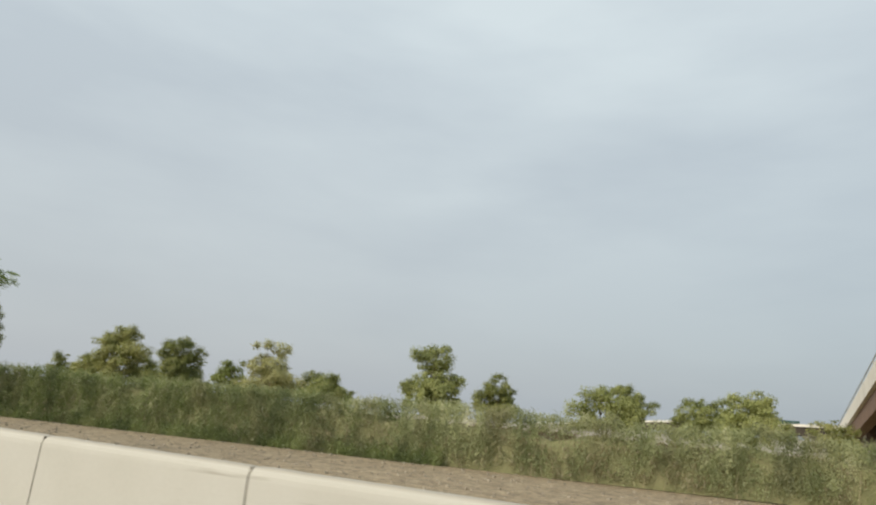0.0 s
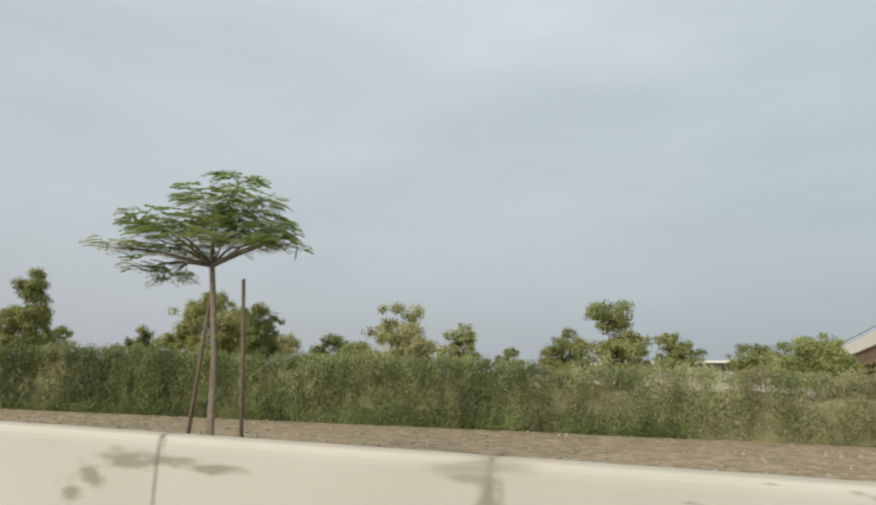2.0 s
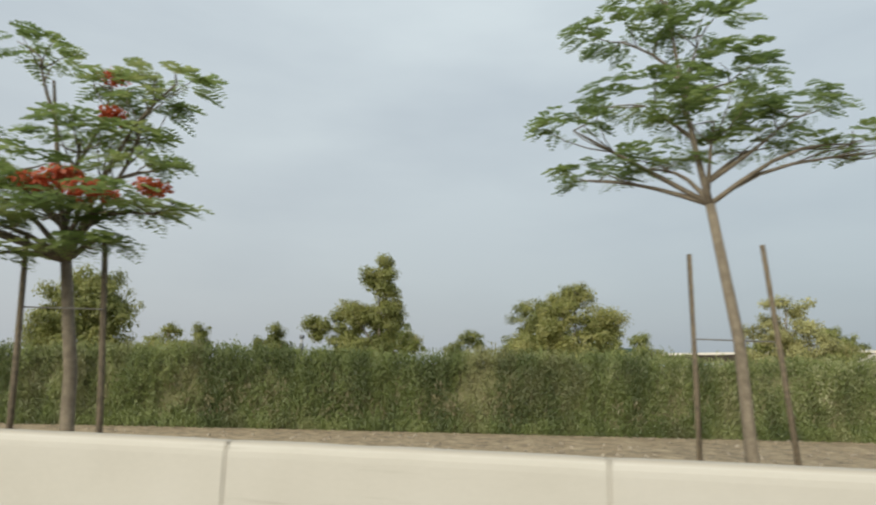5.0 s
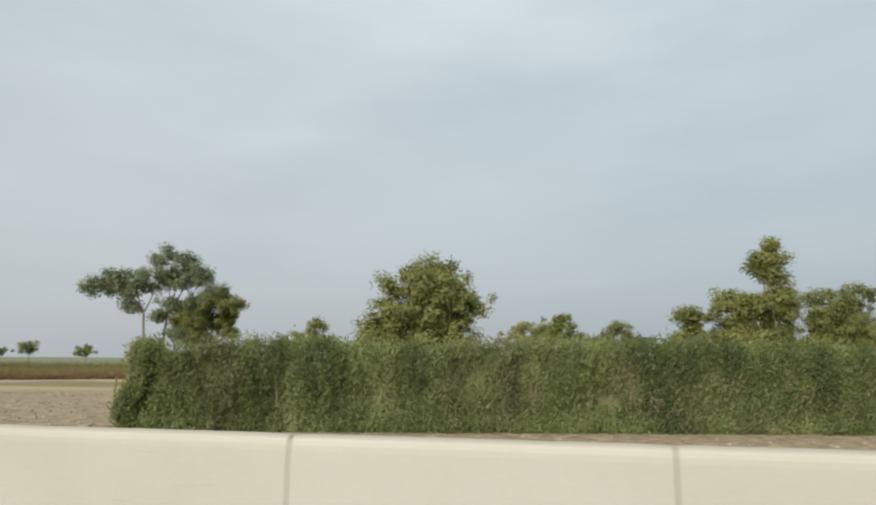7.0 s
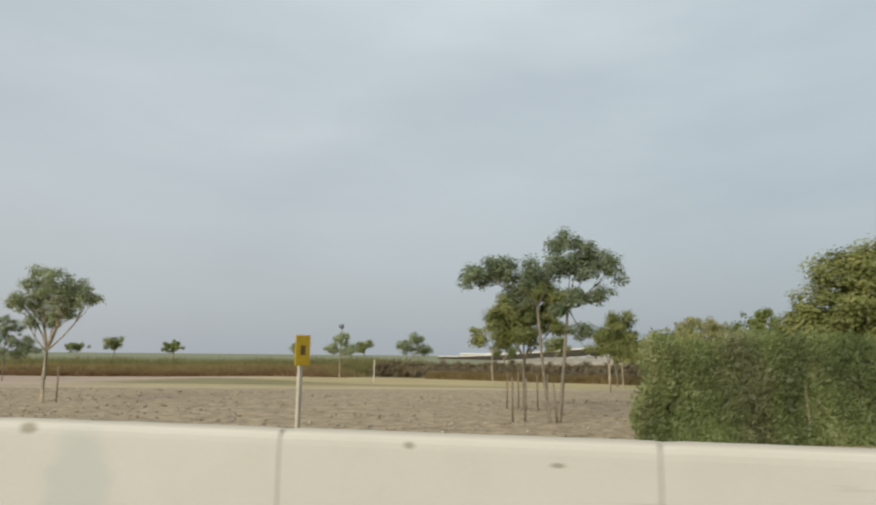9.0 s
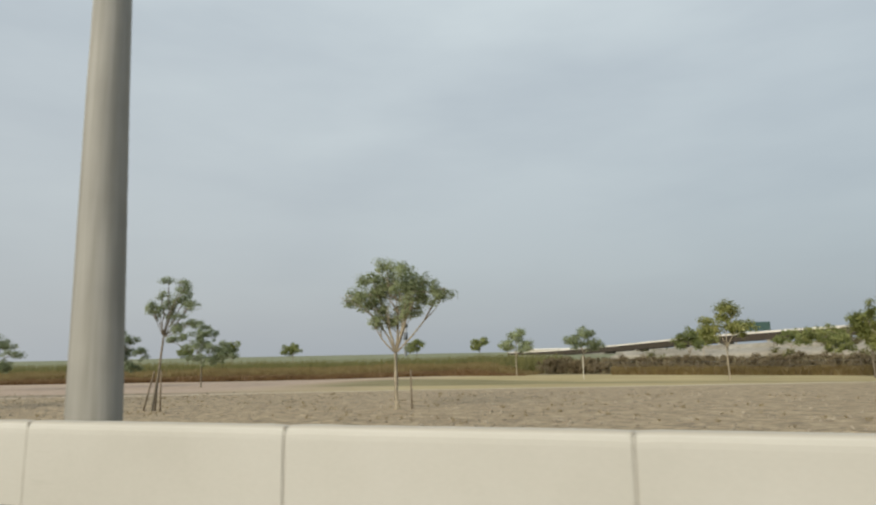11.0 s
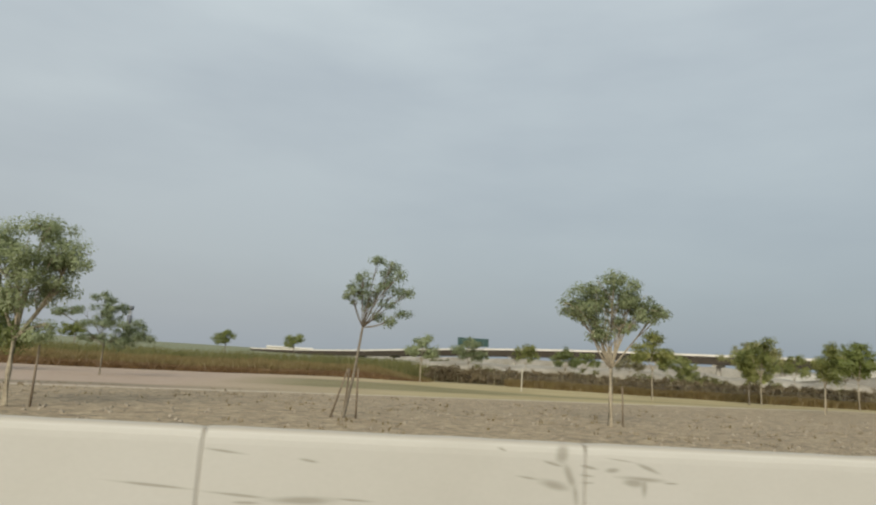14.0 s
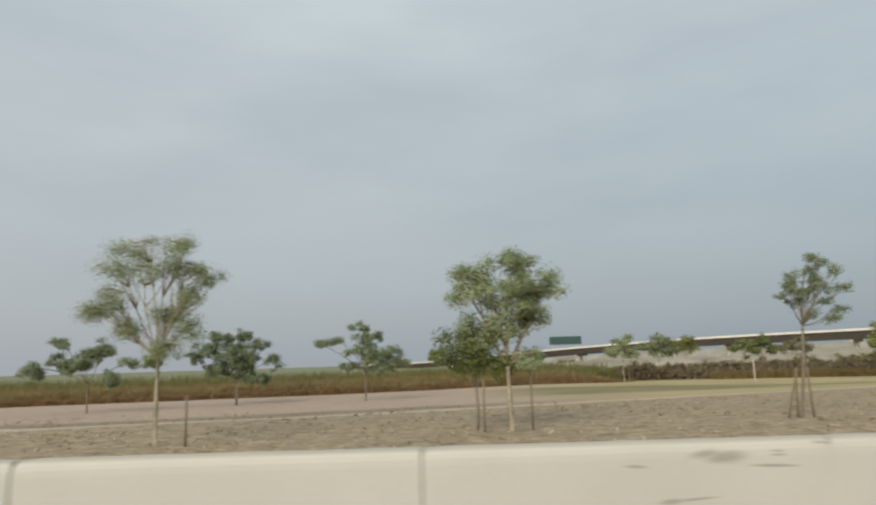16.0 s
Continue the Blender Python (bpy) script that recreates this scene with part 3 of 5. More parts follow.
def tree(x, y, height, lobes, leaf="leaf_olive", seed=1, trunk_r=0.09, fork=0.35, lean=(0.0, 0.0), density=1.0, leaf_size=0.16,
         bark="bark", label="", stems=1, name="tree", wide=1.3, twigs=4, clump=0.0, fill=1.0, spread=2.0, limb_r=0.6):
    """A young tree; height is taken from the level of the verge. lobes: (dx, dy, z of the centre as a share of the height, radius across, radius upright)."""
    rng = random.Random(seed)
    leaf_size *= 0.80
    clump = clump or 0.40 + 1.2 * max(0.0, leaf_size - 0.13)
    z0 = ground_z(x, y)
    height += GROUND - z0
    root = new(name)
    root.location = (x, y, z0)
    wood, crown = Soup(), []
    g = np.random.default_rng(seed)
    forks = []
    for s in range(stems):
        off = Vector(((s - (stems - 1) / 2) * 0.35, rng.uniform(-0.15, 0.15), 0)) if stems > 1 else Vector((0, 0, 0))
        top = Vector((lean[0] + off.x * spread, lean[1], height * fork))
        foot = [off + Vector((0, 0, -0.1)), off + Vector((0, 0, 0.05)), off.lerp(top, 0.5) + Vector((rng.uniform(-0.05, 0.05), 0, 0)), top]
        wood.tube(foot, [trunk_r * 1.5, trunk_r * 1.1, trunk_r * 0.9, trunk_r * 0.75], 8)
        forks.append(top)
    for i, (dx, dy, zs, rx, rz) in enumerate(lobes):
        c = Vector((dx, dy, zs * height))
        f = min(forks, key=lambda p: (p - c).length)
        pts = limb(wood, f, c + Vector((0, 0, rz * 0.3)), trunk_r * limb_r, trunk_r * 0.16, rng)
        for _ in range(twigs):
            d = unit(rng)
            d.z = abs(d.z) * 0.6
            a = pts[rng.choice((2, 3, 4))]
            limb(wood, a, c + Vector((d.x * rx, d.y * rx, d.z * rz)) * 0.85 + Vector((0, 0, 0)), trunk_r * 0.25, trunk_r * 0.06, rng, bits=3, sides=4)
        crown.append(foliage(g, c, rx * wide, rz * (0.5 + 0.5 * wide), leaf_size, density, clump, fill))
    part("trunk", wood.geo(), MAT[bark], root, smooth=True)
    leaf_part("crown", crown, MAT[leaf], root)
    return tagged(root, label or "young roadside tree with a loose olive green crown", "tree", "young trees")


def frond(soup, p, way, length, rng):
    """A feathery leaf: pairs of narrow leaflets along a drooping stalk."""
    side = way.cross(Vector((0, 0, 1)))
    if side.length < 0.05:
        return
    side.normalize()
    n = 7
    for i in range(n):
        t = (i + 1) / n
        c = p + way * length * t + Vector((0, 0, -0.35 * length * t * t))
        w = length * 0.42 * math.sin(math.pi * (0.18 + 0.72 * t))
        for s in (1, -1):
            a = (side * s + way * 0.35 + Vector((0, 0, rng.uniform(-0.25, 0.1)))).normalized()
            soup.leaf(c, a, way, w, length * 0.19)


def flame_tree(x, y, fork_z, plates, seed, trunk_r, flowers=(), pods=(), label="", crook=(0.0, 0.0), stakes=(), rail=None, leafage=1.0, leaf="leaf_flame", name="flame_tree", group="flame trees", frond_len=0.35):
    """A staked flame tree: bare trunk, spreading limbs and flat layers of feathery leaves. plates: (dx, dy, z, radius, thickness)."""
    rng = random.Random(seed)
    root = new(name)
    z0 = ground_z(x, y)
    root.location = (x, y, z0)
    wood, crown = Soup(), Soup()
    top = Vector((crook[0], crook[1], fork_z - z0))
    wood.tube([Vector((0, 0, -0.1)), Vector((0, 0, 0.3)), Vector((crook[0] * 0.25, crook[1] * 0.25, (fork_z - z0) * 0.55)), top],
              [trunk_r * 1.25, trunk_r, trunk_r * 0.9, trunk_r * 0.75], 10)
    high = max(plates, key=lambda q: q[2])
    crest = Vector((high[0] * 0.7 + crook[0] * 0.3, high[1] * 0.7 + crook[1] * 0.3, high[2] - z0 - 0.35))
    limb(wood, top, crest, trunk_r * 0.62, trunk_r * 0.2, rng, bits=6)
    for dx, dy, z, r, th in plates:
        c = Vector((dx, dy, z - z0))
        flat = math.hypot(dx - top.x, dy - top.y)
        k = max(0.0, min(1.0, (c.z - 0.95 * flat - top.z) / max(crest.z - top.z, 0.1)))
        at = top.lerp(crest, k) if flat > 0.35 else top.lerp(crest, max(0.0, k - 0.3))
        pts = limb(wood, at, c + Vector((0, 0, -th * 0.4)), trunk_r * (0.50 - 0.25 * k), trunk_r * 0.13, rng, sag=0.10 * flat, bits=5)
        for k in range(5):
            t = 2 * math.pi * (k + rng.random()) / 5
            limb(wood, pts[rng.choice((3, 4, 5))], c + Vector((math.cos(t) * r * 0.8, math.sin(t) * r * 0.8, rng.uniform(-0.3, 0.3) * th)),
                 trunk_r * 0.16, trunk_r * 0.05, rng, bits=3, sides=4)
        for _ in range(int((138 * r * r + 15) * leafage)):
            t, q = rng.uniform(0, 2 * math.pi), math.sqrt(rng.random())
            p = c + Vector((math.cos(t) * r * q, math.sin(t) * r * q, rng.uniform(-0.5, 0.5) * th * (1.1 - 0.6 * q)))
            a = t + rng.uniform(-1.3, 1.3)
            way = Vector((math.cos(a), math.sin(a), rng.uniform(-0.15, 0.35))).normalized()
            frond(crown, p, way, frond_len * rng.uniform(0.75, 1.25), rng)
    part("trunk", wood.geo(), MAT["bark"], root, smooth=True)
    part("crown", crown.geo(), MAT[leaf], root)
    for dx, dy, z, r in flowers:
        g = np.random.default_rng(seed + int(dx * 100) % 97)
        leaf_part("flower_head", [spray(g, (dx, dy, z - z0), r * 1.3)], MAT["flower"], root, "flat head of red flowers")
    for dx, dy, z, ln in pods:
        s = Soup()
        s.tube([Vector((dx, dy, z - z0)), Vector((dx + 0.01, dy, z - z0 - ln * 0.5)), Vector((dx, dy, z - z0 - ln))], [0.008, 0.018, 0.008], 5)
        part("seed_pod", s.geo(), MAT["stake"], root, "long dark hanging seed pod")
    tagged(root, label, "tree", group)
    for bx, by, tx, ty, tz in stakes:
        st = new("tree_stake")
        st.location = (x + bx, y + by, ground_z(x + bx, y + by))
        s = Soup()
        s.tube([Vector((0, 0, -0.1)), Vector(((tx - bx) * 0.5 + 0.01, (ty - by) * 0.5, (tz - z0) * 0.5)), Vector((tx - bx, ty - by, tz - z0))],
               [0.048, 0.044, 0.04], 8)
        part("pole", s.geo(), MAT["stake"], st, smooth=True)
        tagged(st, "dark weathered wooden support stake beside a flame tree", "stake", "tree stakes")
    if rail:
        x0, x1, z = rail
        r = new("tie_rail")
        r.location = (x, y + sum(q[1] for q in stakes) / len(stakes), z)
        s = Soup()
        s.tube([Vector((x0, 0, 0)), Vector((x1, 0, -0.03))], [0.012, 0.012], 5)
        part("wire", s.geo(), MAT["wire"], r)
        tagged(r, "thin tie line strung between two tree stakes", "rail")
    return root


def stakes_round(x, y, specs):
    """Short support stakes: (dx, dy, height, lean in x)."""
    for dx, dy, h, ln in specs:
        st = new("tree_stake")
        st.location = (x + dx, y + dy, ground_z(x + dx, y + dy))
        s = Soup()
        s.tube([Vector((0, 0, -0.05)), Vector((ln * 0.5, 0, h * 0.5)), Vector((ln, 0, h))], [0.042, 0.037, 0.032], 7)
        part("pole", s.geo(), MAT["stake_pale"], st, smooth=True)
        tagged(st, "short weathered wooden stake propping a young tree", "stake", "tree stakes")


# ---- ground, road ----


def build_ground():
    xs = sorted({-4000, -2600, -1700, -1100, -800, -600, -450, -350, *range(-280, 121, 10), 200, 350, 600, 1000, 1700, 2600, 4000})
    ys = sorted({-4000, -1500, -400, -120, -40, -12, 0, 5.4, 6.1, 6.9, 7.6, *range(10, 70, 3), *range(70, 160, 10), *range(160, 400, 30),
                 *range(400, 1000, 75), 1100, 1400, 1900, 2600, 3400, 4300})
    rng = random.Random(3)
    v = []
    for yy in ys:
        for xx in xs:
            z = ground_z(xx, yy)
            if 8 < yy < 60 and -160 < xx < 60:
                z += rng.uniform(-0.03, 0.03)
            v.append((xx, yy, z))
    n = len(xs)
    f = [(j * n + i, j * n + i + 1, (j + 1) * n + i + 1, (j + 1) * n + i) for j in range(len(ys) - 1) for i in range(n - 1)]
    ob = new("ground", mesh_of("ground", v, f, MAT["ground"], True))
    tagged(ob, "bare dry soil verge running out into flat green fields", "ground", kind="structure")
    rd = part("road", box(-400, -9, -0.2, 300, 5.36, 0.0), MAT["asphalt"])
    tagged(rd, "grey asphalt carriageway beside the concrete barrier", "road", kind="structure")


build_ground()

# ---- concrete barrier ----
BAR_Y, BAR_TOP, PITCH, PHASE = 4.92, 0.835, 2.9955, 2.325


def build_barrier():
    L = PITCH - 0.016
    # profile across the wall, front to back: (y, z)
    prof = [(0.0, 0.0), (0.0, BAR_TOP - 0.12), (0.004, BAR_TOP - 0.075), (0.015, BAR_TOP - 0.038), (0.036, BAR_TOP - 0.012), (0.068, BAR_TOP),
            (0.14, BAR_TOP), (0.172, BAR_TOP - 0.012), (0.19, BAR_TOP - 0.038), (0.20, BAR_TOP - 0.075), (0.20, 0.0)]
    mid, n, steps = 0.10, len(prof), 16
    panels = []
    for kind in range(10):
        v, f = [], []
        at = [(0.0, 0.004)] + [(0.005 + (L - 0.01) * i / steps, 0.0) for i in range(steps + 1)] + [(L, 0.004)]
        for xx, inset in at:
            # the cast edge wavers by a few millimetres and is knocked off at the corners
            dip = 0.006 * noise.noise(Vector((xx * 2.3, kind * 7.0, 0))) + 0.004 * noise.noise(Vector((xx * 9.0, kind * 5.0, 3)))
            dip -= 0.012 * max(0.0, 1 - min(xx, L - xx) / 0.12) * (0.5 + noise.noise(Vector((kind * 3.1, xx, 9))))
            for yy, zz in prof:
                s = 1 if yy < mid else -1
                v.append((xx, yy + s * inset, zz - (inset * 0.8 - dip if zz > 0.7 else 0)))
        for i in range(len(at) - 1):
            for k in range(n):
                a, b = i * n + k, i * n + (k + 1) % n
                f.append((a, a + n, b + n, b))
        f.append(tuple(range(n)))
        f.append(tuple((len(at) - 1) * n + k for k in reversed(range(n))))
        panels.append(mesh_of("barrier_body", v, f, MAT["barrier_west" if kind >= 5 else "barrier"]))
    fill = mesh_of("barrier_joint", [], [], MAT["joint"])
    bm = box(-0.0165, 0.009, 0.0, 0.0005, 0.186, BAR_TOP - 0.010)
    bm.to_mesh(fill)
    bm.free()
    flush = mesh_of("barrier_joint_flush", [], [], MAT["barrier_west"])
    bm = box(-0.0195, 0.0035, 0.0, 0.0035, 0.196, BAR_TOP - 0.004)
    bm.to_mesh(flush)
    bm.free()
    rng = random.Random(8)
    for k in range(-52, 17):
        x = PHASE + k * PITCH + 0.008
        root = new("barrier_panel")
        root.location = (x, BAR_Y + rng.uniform(-0.004, 0.004), 0.0)
        root.rotation_euler = (0, 0, rng.uniform(-0.0015, 0.0015))
        body = new("body", panels[rng.randrange(5) + (5 if x < -79.9 else 0)])
        body.parent = root
        worn = x > -101 or x < -108
        j = new("joint_filler", fill if worn else flush)
        j.parent = root
        j["label"] = "dark recessed joint strip" if worn else "joint filled and painted over flush"
        j.location = (0, 0, 0)
        tagged(root, "cream painted precast concrete road barrier panel with scuffs", "barrier", "barrier panels")


build_barrier()

# ---- hedge ----
HEDGE_TOP = 1.92
HEDGE_END = -59.3


def hedge_y(x):
    return 29.43 + 0.191 * x


def waves(x, z, seed):
    """A smooth uneven field over arrays, about -1 to 1."""
    g = np.random.default_rng(seed)
    total = 0
    for k in range(7):
        a, b, ph = g.uniform(0.3, 3.2), g.uniform(0.2, 2.2), g.uniform(0, 6.3)
        total = total + np.sin(x * a + z * b * g.choice((-1, 1)) + ph) / (0.7 + 0.5 * a)
    return total / 2.6


def build_hedge():
    rng = random.Random(21)
    g = np.random.default_rng(22)
    root = new("hedge")
    core, stems = Soup(), Soup()
    x = 34.0
    # an inner mass of twigs, uneven along its length
    cols = []
    while x > HEDGE_END + 0.3:
        y = hedge_y(x) - 0.8 * max(0.0, min(1.0, (HEDGE_END + 3.5 - x) / 3.0))
        t = HEDGE_TOP - 0.30 + 0.15 * noise.noise(Vector((x * 0.4, 0, 0))) - (0.55 + 0.4 * noise.noise(Vector((x * 0.5, 8, 0)))) * max(0.0, min(1.0, (x + 19) / 12))
        d = 0.52 + 0.14 * noise.noise(Vector((x * 0.7, 5, 0)))
        cols.append([(x, y + d, GROUND - 0.05), (x, y + d, t - 0.3), (x, y + d + 0.25, t), (x, y + 1.05, t), (x, y + 1.2, GROUND - 0.05)])
        x -= 0.8
    for c in cols:
        core.v += [Vector(p) for p in c]
    for i in range(len(cols) - 1):
        for k in range(4):
            a = i * 5 + k
            core.f.append((a, a + 1, a + 6, a + 5))
    core.f.append((0, 1, 2, 3, 4))
    m = (len(cols) - 1) * 5
    core.f.append((m + 4, m + 3, m + 2, m + 1, m))

    def shoots(px, py, pz, per, length, width, up=0.9):
        """Upright leafy shoots: leaves round each point that stand along it."""
        n = len(px)
        at = np.repeat(np.stack([px, py, pz], 1), per, 0)
        at = at + g.normal(size=at.shape) * np.array([0.085, 0.085, 0.15])
        lean = np.repeat(np.stack([g.uniform(-0.4, 0.4, n), g.uniform(-0.5, 0.1, n), np.full(n, up)], 1), per, 0)
        way = lean + units(g, len(at)) * 0.75
        way /= np.linalg.norm(way, axis=1, keepdims=True)
        side = np.cross(way, np.array([0.0, -1.0, 0.35]) + units(g, len(at)) * 0.5)
        side /= np.linalg.norm(side, axis=1, keepdims=True) + 1e-6
        ln, wd = (length * g.uniform(0.7, 1.4, len(at)))[:, None], (width * g.uniform(0.7, 1.3, len(at)))[:, None]
        mid = at + way * ln * 0.45
        return np.stack([at, mid + side * wd / 2, at + way * ln, mid - side * wd / 2], 1)

    def tip(px):
        """The last bushes stand a little forward of the line."""
        return 0.8 * np.clip((HEDGE_END + 3.5 - px) / 3.0, 0, 1)

    def crest(px):
        return HEDGE_TOP - 0.10 + 0.12 * waves(px * 0.6, px * 0, 4) + 0.07 * waves(px * 2.2, px * 0, 9) - 0.5 * np.clip((HEDGE_END + 2.5 - px) / 2.5, 0, 1) - thin(px) * (0.06 + 0.20 * waves(px * 1.9, px * 0, 14))

    def thin(px):
        """The eastern stretch is poorly grown: lower, ragged and full of gaps."""
        return np.clip((px + 19.0) / 14.0, 0, 1)

    chunks, dusty = [], []
    for x0, x1, rate, per, ln, wd in ((HEDGE_END, -4.0, 78, 13, 0.15, 0.036), (-38.0, 34.0, 66, 12, 0.12, 0.036)):
        kind = chunks if x0 == HEDGE_END else dusty

        def share(px):
            """The green and the dusty stretch run into one another."""
            k = np.clip((-4.0 - px) / 34.0, 0, 1)
            return g.random(len(px)) < (k if x0 == HEDGE_END else 1 - k)

        n = int((x1 - x0) * 2.75 * rate)
        px = g.uniform(x0, x1, n)
        top = crest(px)
        pz = GROUND + 0.05 + (top - GROUND - 0.05) * g.random(n)
        keep = (waves(px * 0.9, pz * 0.5, 7) < 0.98) | (px < -22)
        keep &= ~((waves(px * 1.7, pz * 0.25, 17) > 0.15) & (g.random(n) < 0.55 * thin(px) * np.clip((pz - GROUND) / 1.4, 0, 1)))
        low = (pz < GROUND + 0.55) & (g.random(n) < np.where(px < -54, 0.0, np.where(px < -33, 0.25, 0.5)))
        ok = keep & ~low & share(px)
        px, pz = px[ok], pz[ok]
        py = 29.43 + 0.191 * px + 0.32 - 0.30 * waves(px, pz, 3) + 0.14 * (GROUND - pz) / 2.8 + g.uniform(-0.1, 0.35, len(px))
        py += np.clip((HEDGE_END + 0.8 - px) / 0.8, 0, 1) * g.random(len(px)) * 0.9 - tip(px)
        px = px + np.clip((HEDGE_END + 1.0 - px), 0, 1) * 0.35 * np.clip((pz - 0.6), 0, 2)
        kind.append(shoots(px, py, pz, per, ln, wd))
        n = int((x1 - x0) * 60)
        px = g.uniform(x0, x1, n)
        px = px[share(px)]
        n = len(px)
        kind.append(shoots(px, 29.43 + 0.191 * px + g.uniform(0.1, 1.1, n) - tip(px), crest(px) + g.uniform(-0.25, 0.04, n), 8, ln, wd))
        n = int((x1 - x0) * 4)
        px = g.uniform(x0, x1, n)
        px = px[share(px)]
        n = len(px)
        kind.append(shoots(px, 29.43 + 0.191 * px + g.uniform(0.1, 0.7, n) - tip(px), crest(px) + g.uniform(0.0, 0.20, n), 5, ln, wd, 1.6))
    n = 2000
    pz = g.uniform(GROUND + 0.05, HEDGE_TOP - 0.15, n)
    px = HEDGE_END + 0.10 * (pz - GROUND) - 0.18 * waves(pz * 2, pz, 8) + g.uniform(-0.25, 0.25, n)
    chunks.append(shoots(px, 29.43 + 0.191 * px + g.uniform(0.15, 1.2, n) - 0.8, pz, 9, 0.135, 0.045))
    x = 34.0
    while x > HEDGE_END + 0.3:
        y = hedge_y(x)
        bare = noise.noise(Vector((x * 0.33, 9, 2))) > 0.12
        if rng.random() < (0.5 if bare else 0.18):
            h = rng.uniform(0.5, 1.1) + (0.8 if bare else 0)
            fx, fy = x + rng.uniform(-0.15, 0.15), y + 0.25 + rng.uniform(-0.1, 0.12)
            stems.tube([Vector((fx, fy, GROUND - 0.03)), Vector((fx + rng.uniform(-0.12, 0.12), fy + 0.03, GROUND + h * 0.5)),
                        Vector((fx + rng.uniform(-0.3, 0.3), fy - rng.uniform(0, 0.12), GROUND + h))], [0.020, 0.015, 0.008], 5)
        x -= 0.25
    # weeds and low shoots at the hedge's foot
    n = 9000
    px = g.uniform(HEDGE_END + 0.4, -6.0, n)
    out = g.random(n) ** 1.3
    pz = GROUND + 0.02 + 0.60 * g.random(n) * (1.05 - out)
    chunks.append(shoots(px, 29.43 + 0.191 * px + 0.35 - 0.55 * out - tip(px), pz, 6, 0.13, 0.036, 1.0))
    n = 900
    px = g.uniform(-45, 34, n)
    pz = GROUND + 0.1 + 1.5 * g.random(n) ** 1.5
    px, pz = px[waves(px * 0.5, pz * 0, 15) > -0.1], pz[waves(px * 0.5, pz * 0, 15) > -0.1]
    dead = [shoots(px, 29.43 + 0.191 * px + g.uniform(0.0, 0.35, len(px)), pz, 7, 0.17, 0.05, 1.3)]
    leaf_part("dead_leaves", dead, MAT["leaf_dead"], root, "dry brown leaves low in the hedge")
    part("twigs", core.geo(), MAT["hedge_core"], root, "dark twiggy heart of the hedge")
    leaf_part("foliage", chunks, MAT["leaf_hedge"], root, "green leafy stretch")
    leaf_part("foliage", dusty, MAT["leaf_hedge_dry"], root, "dusty olive leafy stretch")
    part("stems", stems.geo(), MAT["hedge_stem"], root, "pale bare lower stems")
    tagged(root, "tall clipped green shrub hedge on bare soil", "hedge", kind="stuff")


build_hedge()

# ---- flame trees by the barrier ----
flame_tree(-17.3, 12.25, 3.68, [(0.12, 0.00, 5.74, 0.43, 0.31), (-0.47, 0.16, 5.27, 0.90, 0.57), (0.47, -0.16, 5.13, 0.75, 0.57), (-1.94, 0.00, 4.66, 0.58, 0.37), (-1.54, -0.34, 4.70, 0.87, 0.52), (-0.47, 0.34, 4.66, 1.05, 0.63), (0.50, 0.16, 4.57, 0.87, 0.52), (1.11, 0.00, 4.32, 0.43, 0.31), (-2.23, -1.01, 4.06, 0.43, 0.31), (-1.78, 0.34, 4.14, 0.87, 0.42), (-1.04, -0.50, 4.27, 0.87, 0.47), (0.50, -0.34, 4.18, 0.67, 0.42), (-0.07, 0.67, 4.87, 0.95, 0.52), (-2.28, 0.00, 3.75, 0.52, 0.35), (-1.88, 0.32, 3.55, 0.46, 0.30), (1.45, -0.16, 4.15, 0.41, 0.25)], 4, 0.085,
           pods=[(1.72, 0.0, 4.15, 0.4)], label="staked flame tree with a flat feathery green crown", crook=(-0.40, 0.0),
           stakes=[(-0.72, 0.1, -0.42, 0.1, 3.2), (0.62, 0.3, 0.26, 0.3, 3.42)], leafage=0.85)
flame_tree(-28.1, 10.8, 4.2, [(-1.18, 0.00, 8.28, 0.76, 0.42), (-1.75, 0.11, 7.43, 0.85, 0.42), (-0.42, -0.11, 7.33, 0.66, 0.42), (0.05, 0.21, 6.62, 0.85, 0.53), (-1.37, 0.11, 6.19, 1.04, 0.42), (-2.60, 0.00, 5.72, 0.57, 0.32), (0.90, 0.00, 5.81, 0.76, 0.42), (-0.33, -0.21, 5.72, 0.95, 0.42), (1.75, 0.00, 5.24, 0.48, 0.26), (2.22, 0.11, 5.09, 0.33, 0.21), (-2.22, 0.11, 4.81, 0.66, 0.32), (-1.37, 0.21, 5.05, 0.76, 0.37), (0.33, 0.32, 5.33, 0.76, 0.32)], 9, 0.10,
           label="tall staked flame tree with layered feathery green crown", crook=(-0.42, 0.0), stakes=[(-0.75, 0.2, -0.75, 0.2, 3.4), (0.72, 0.1, 0.36, 0.1, 3.52)],
           rail=(-0.75, 0.5, 2.0), leafage=0.68)
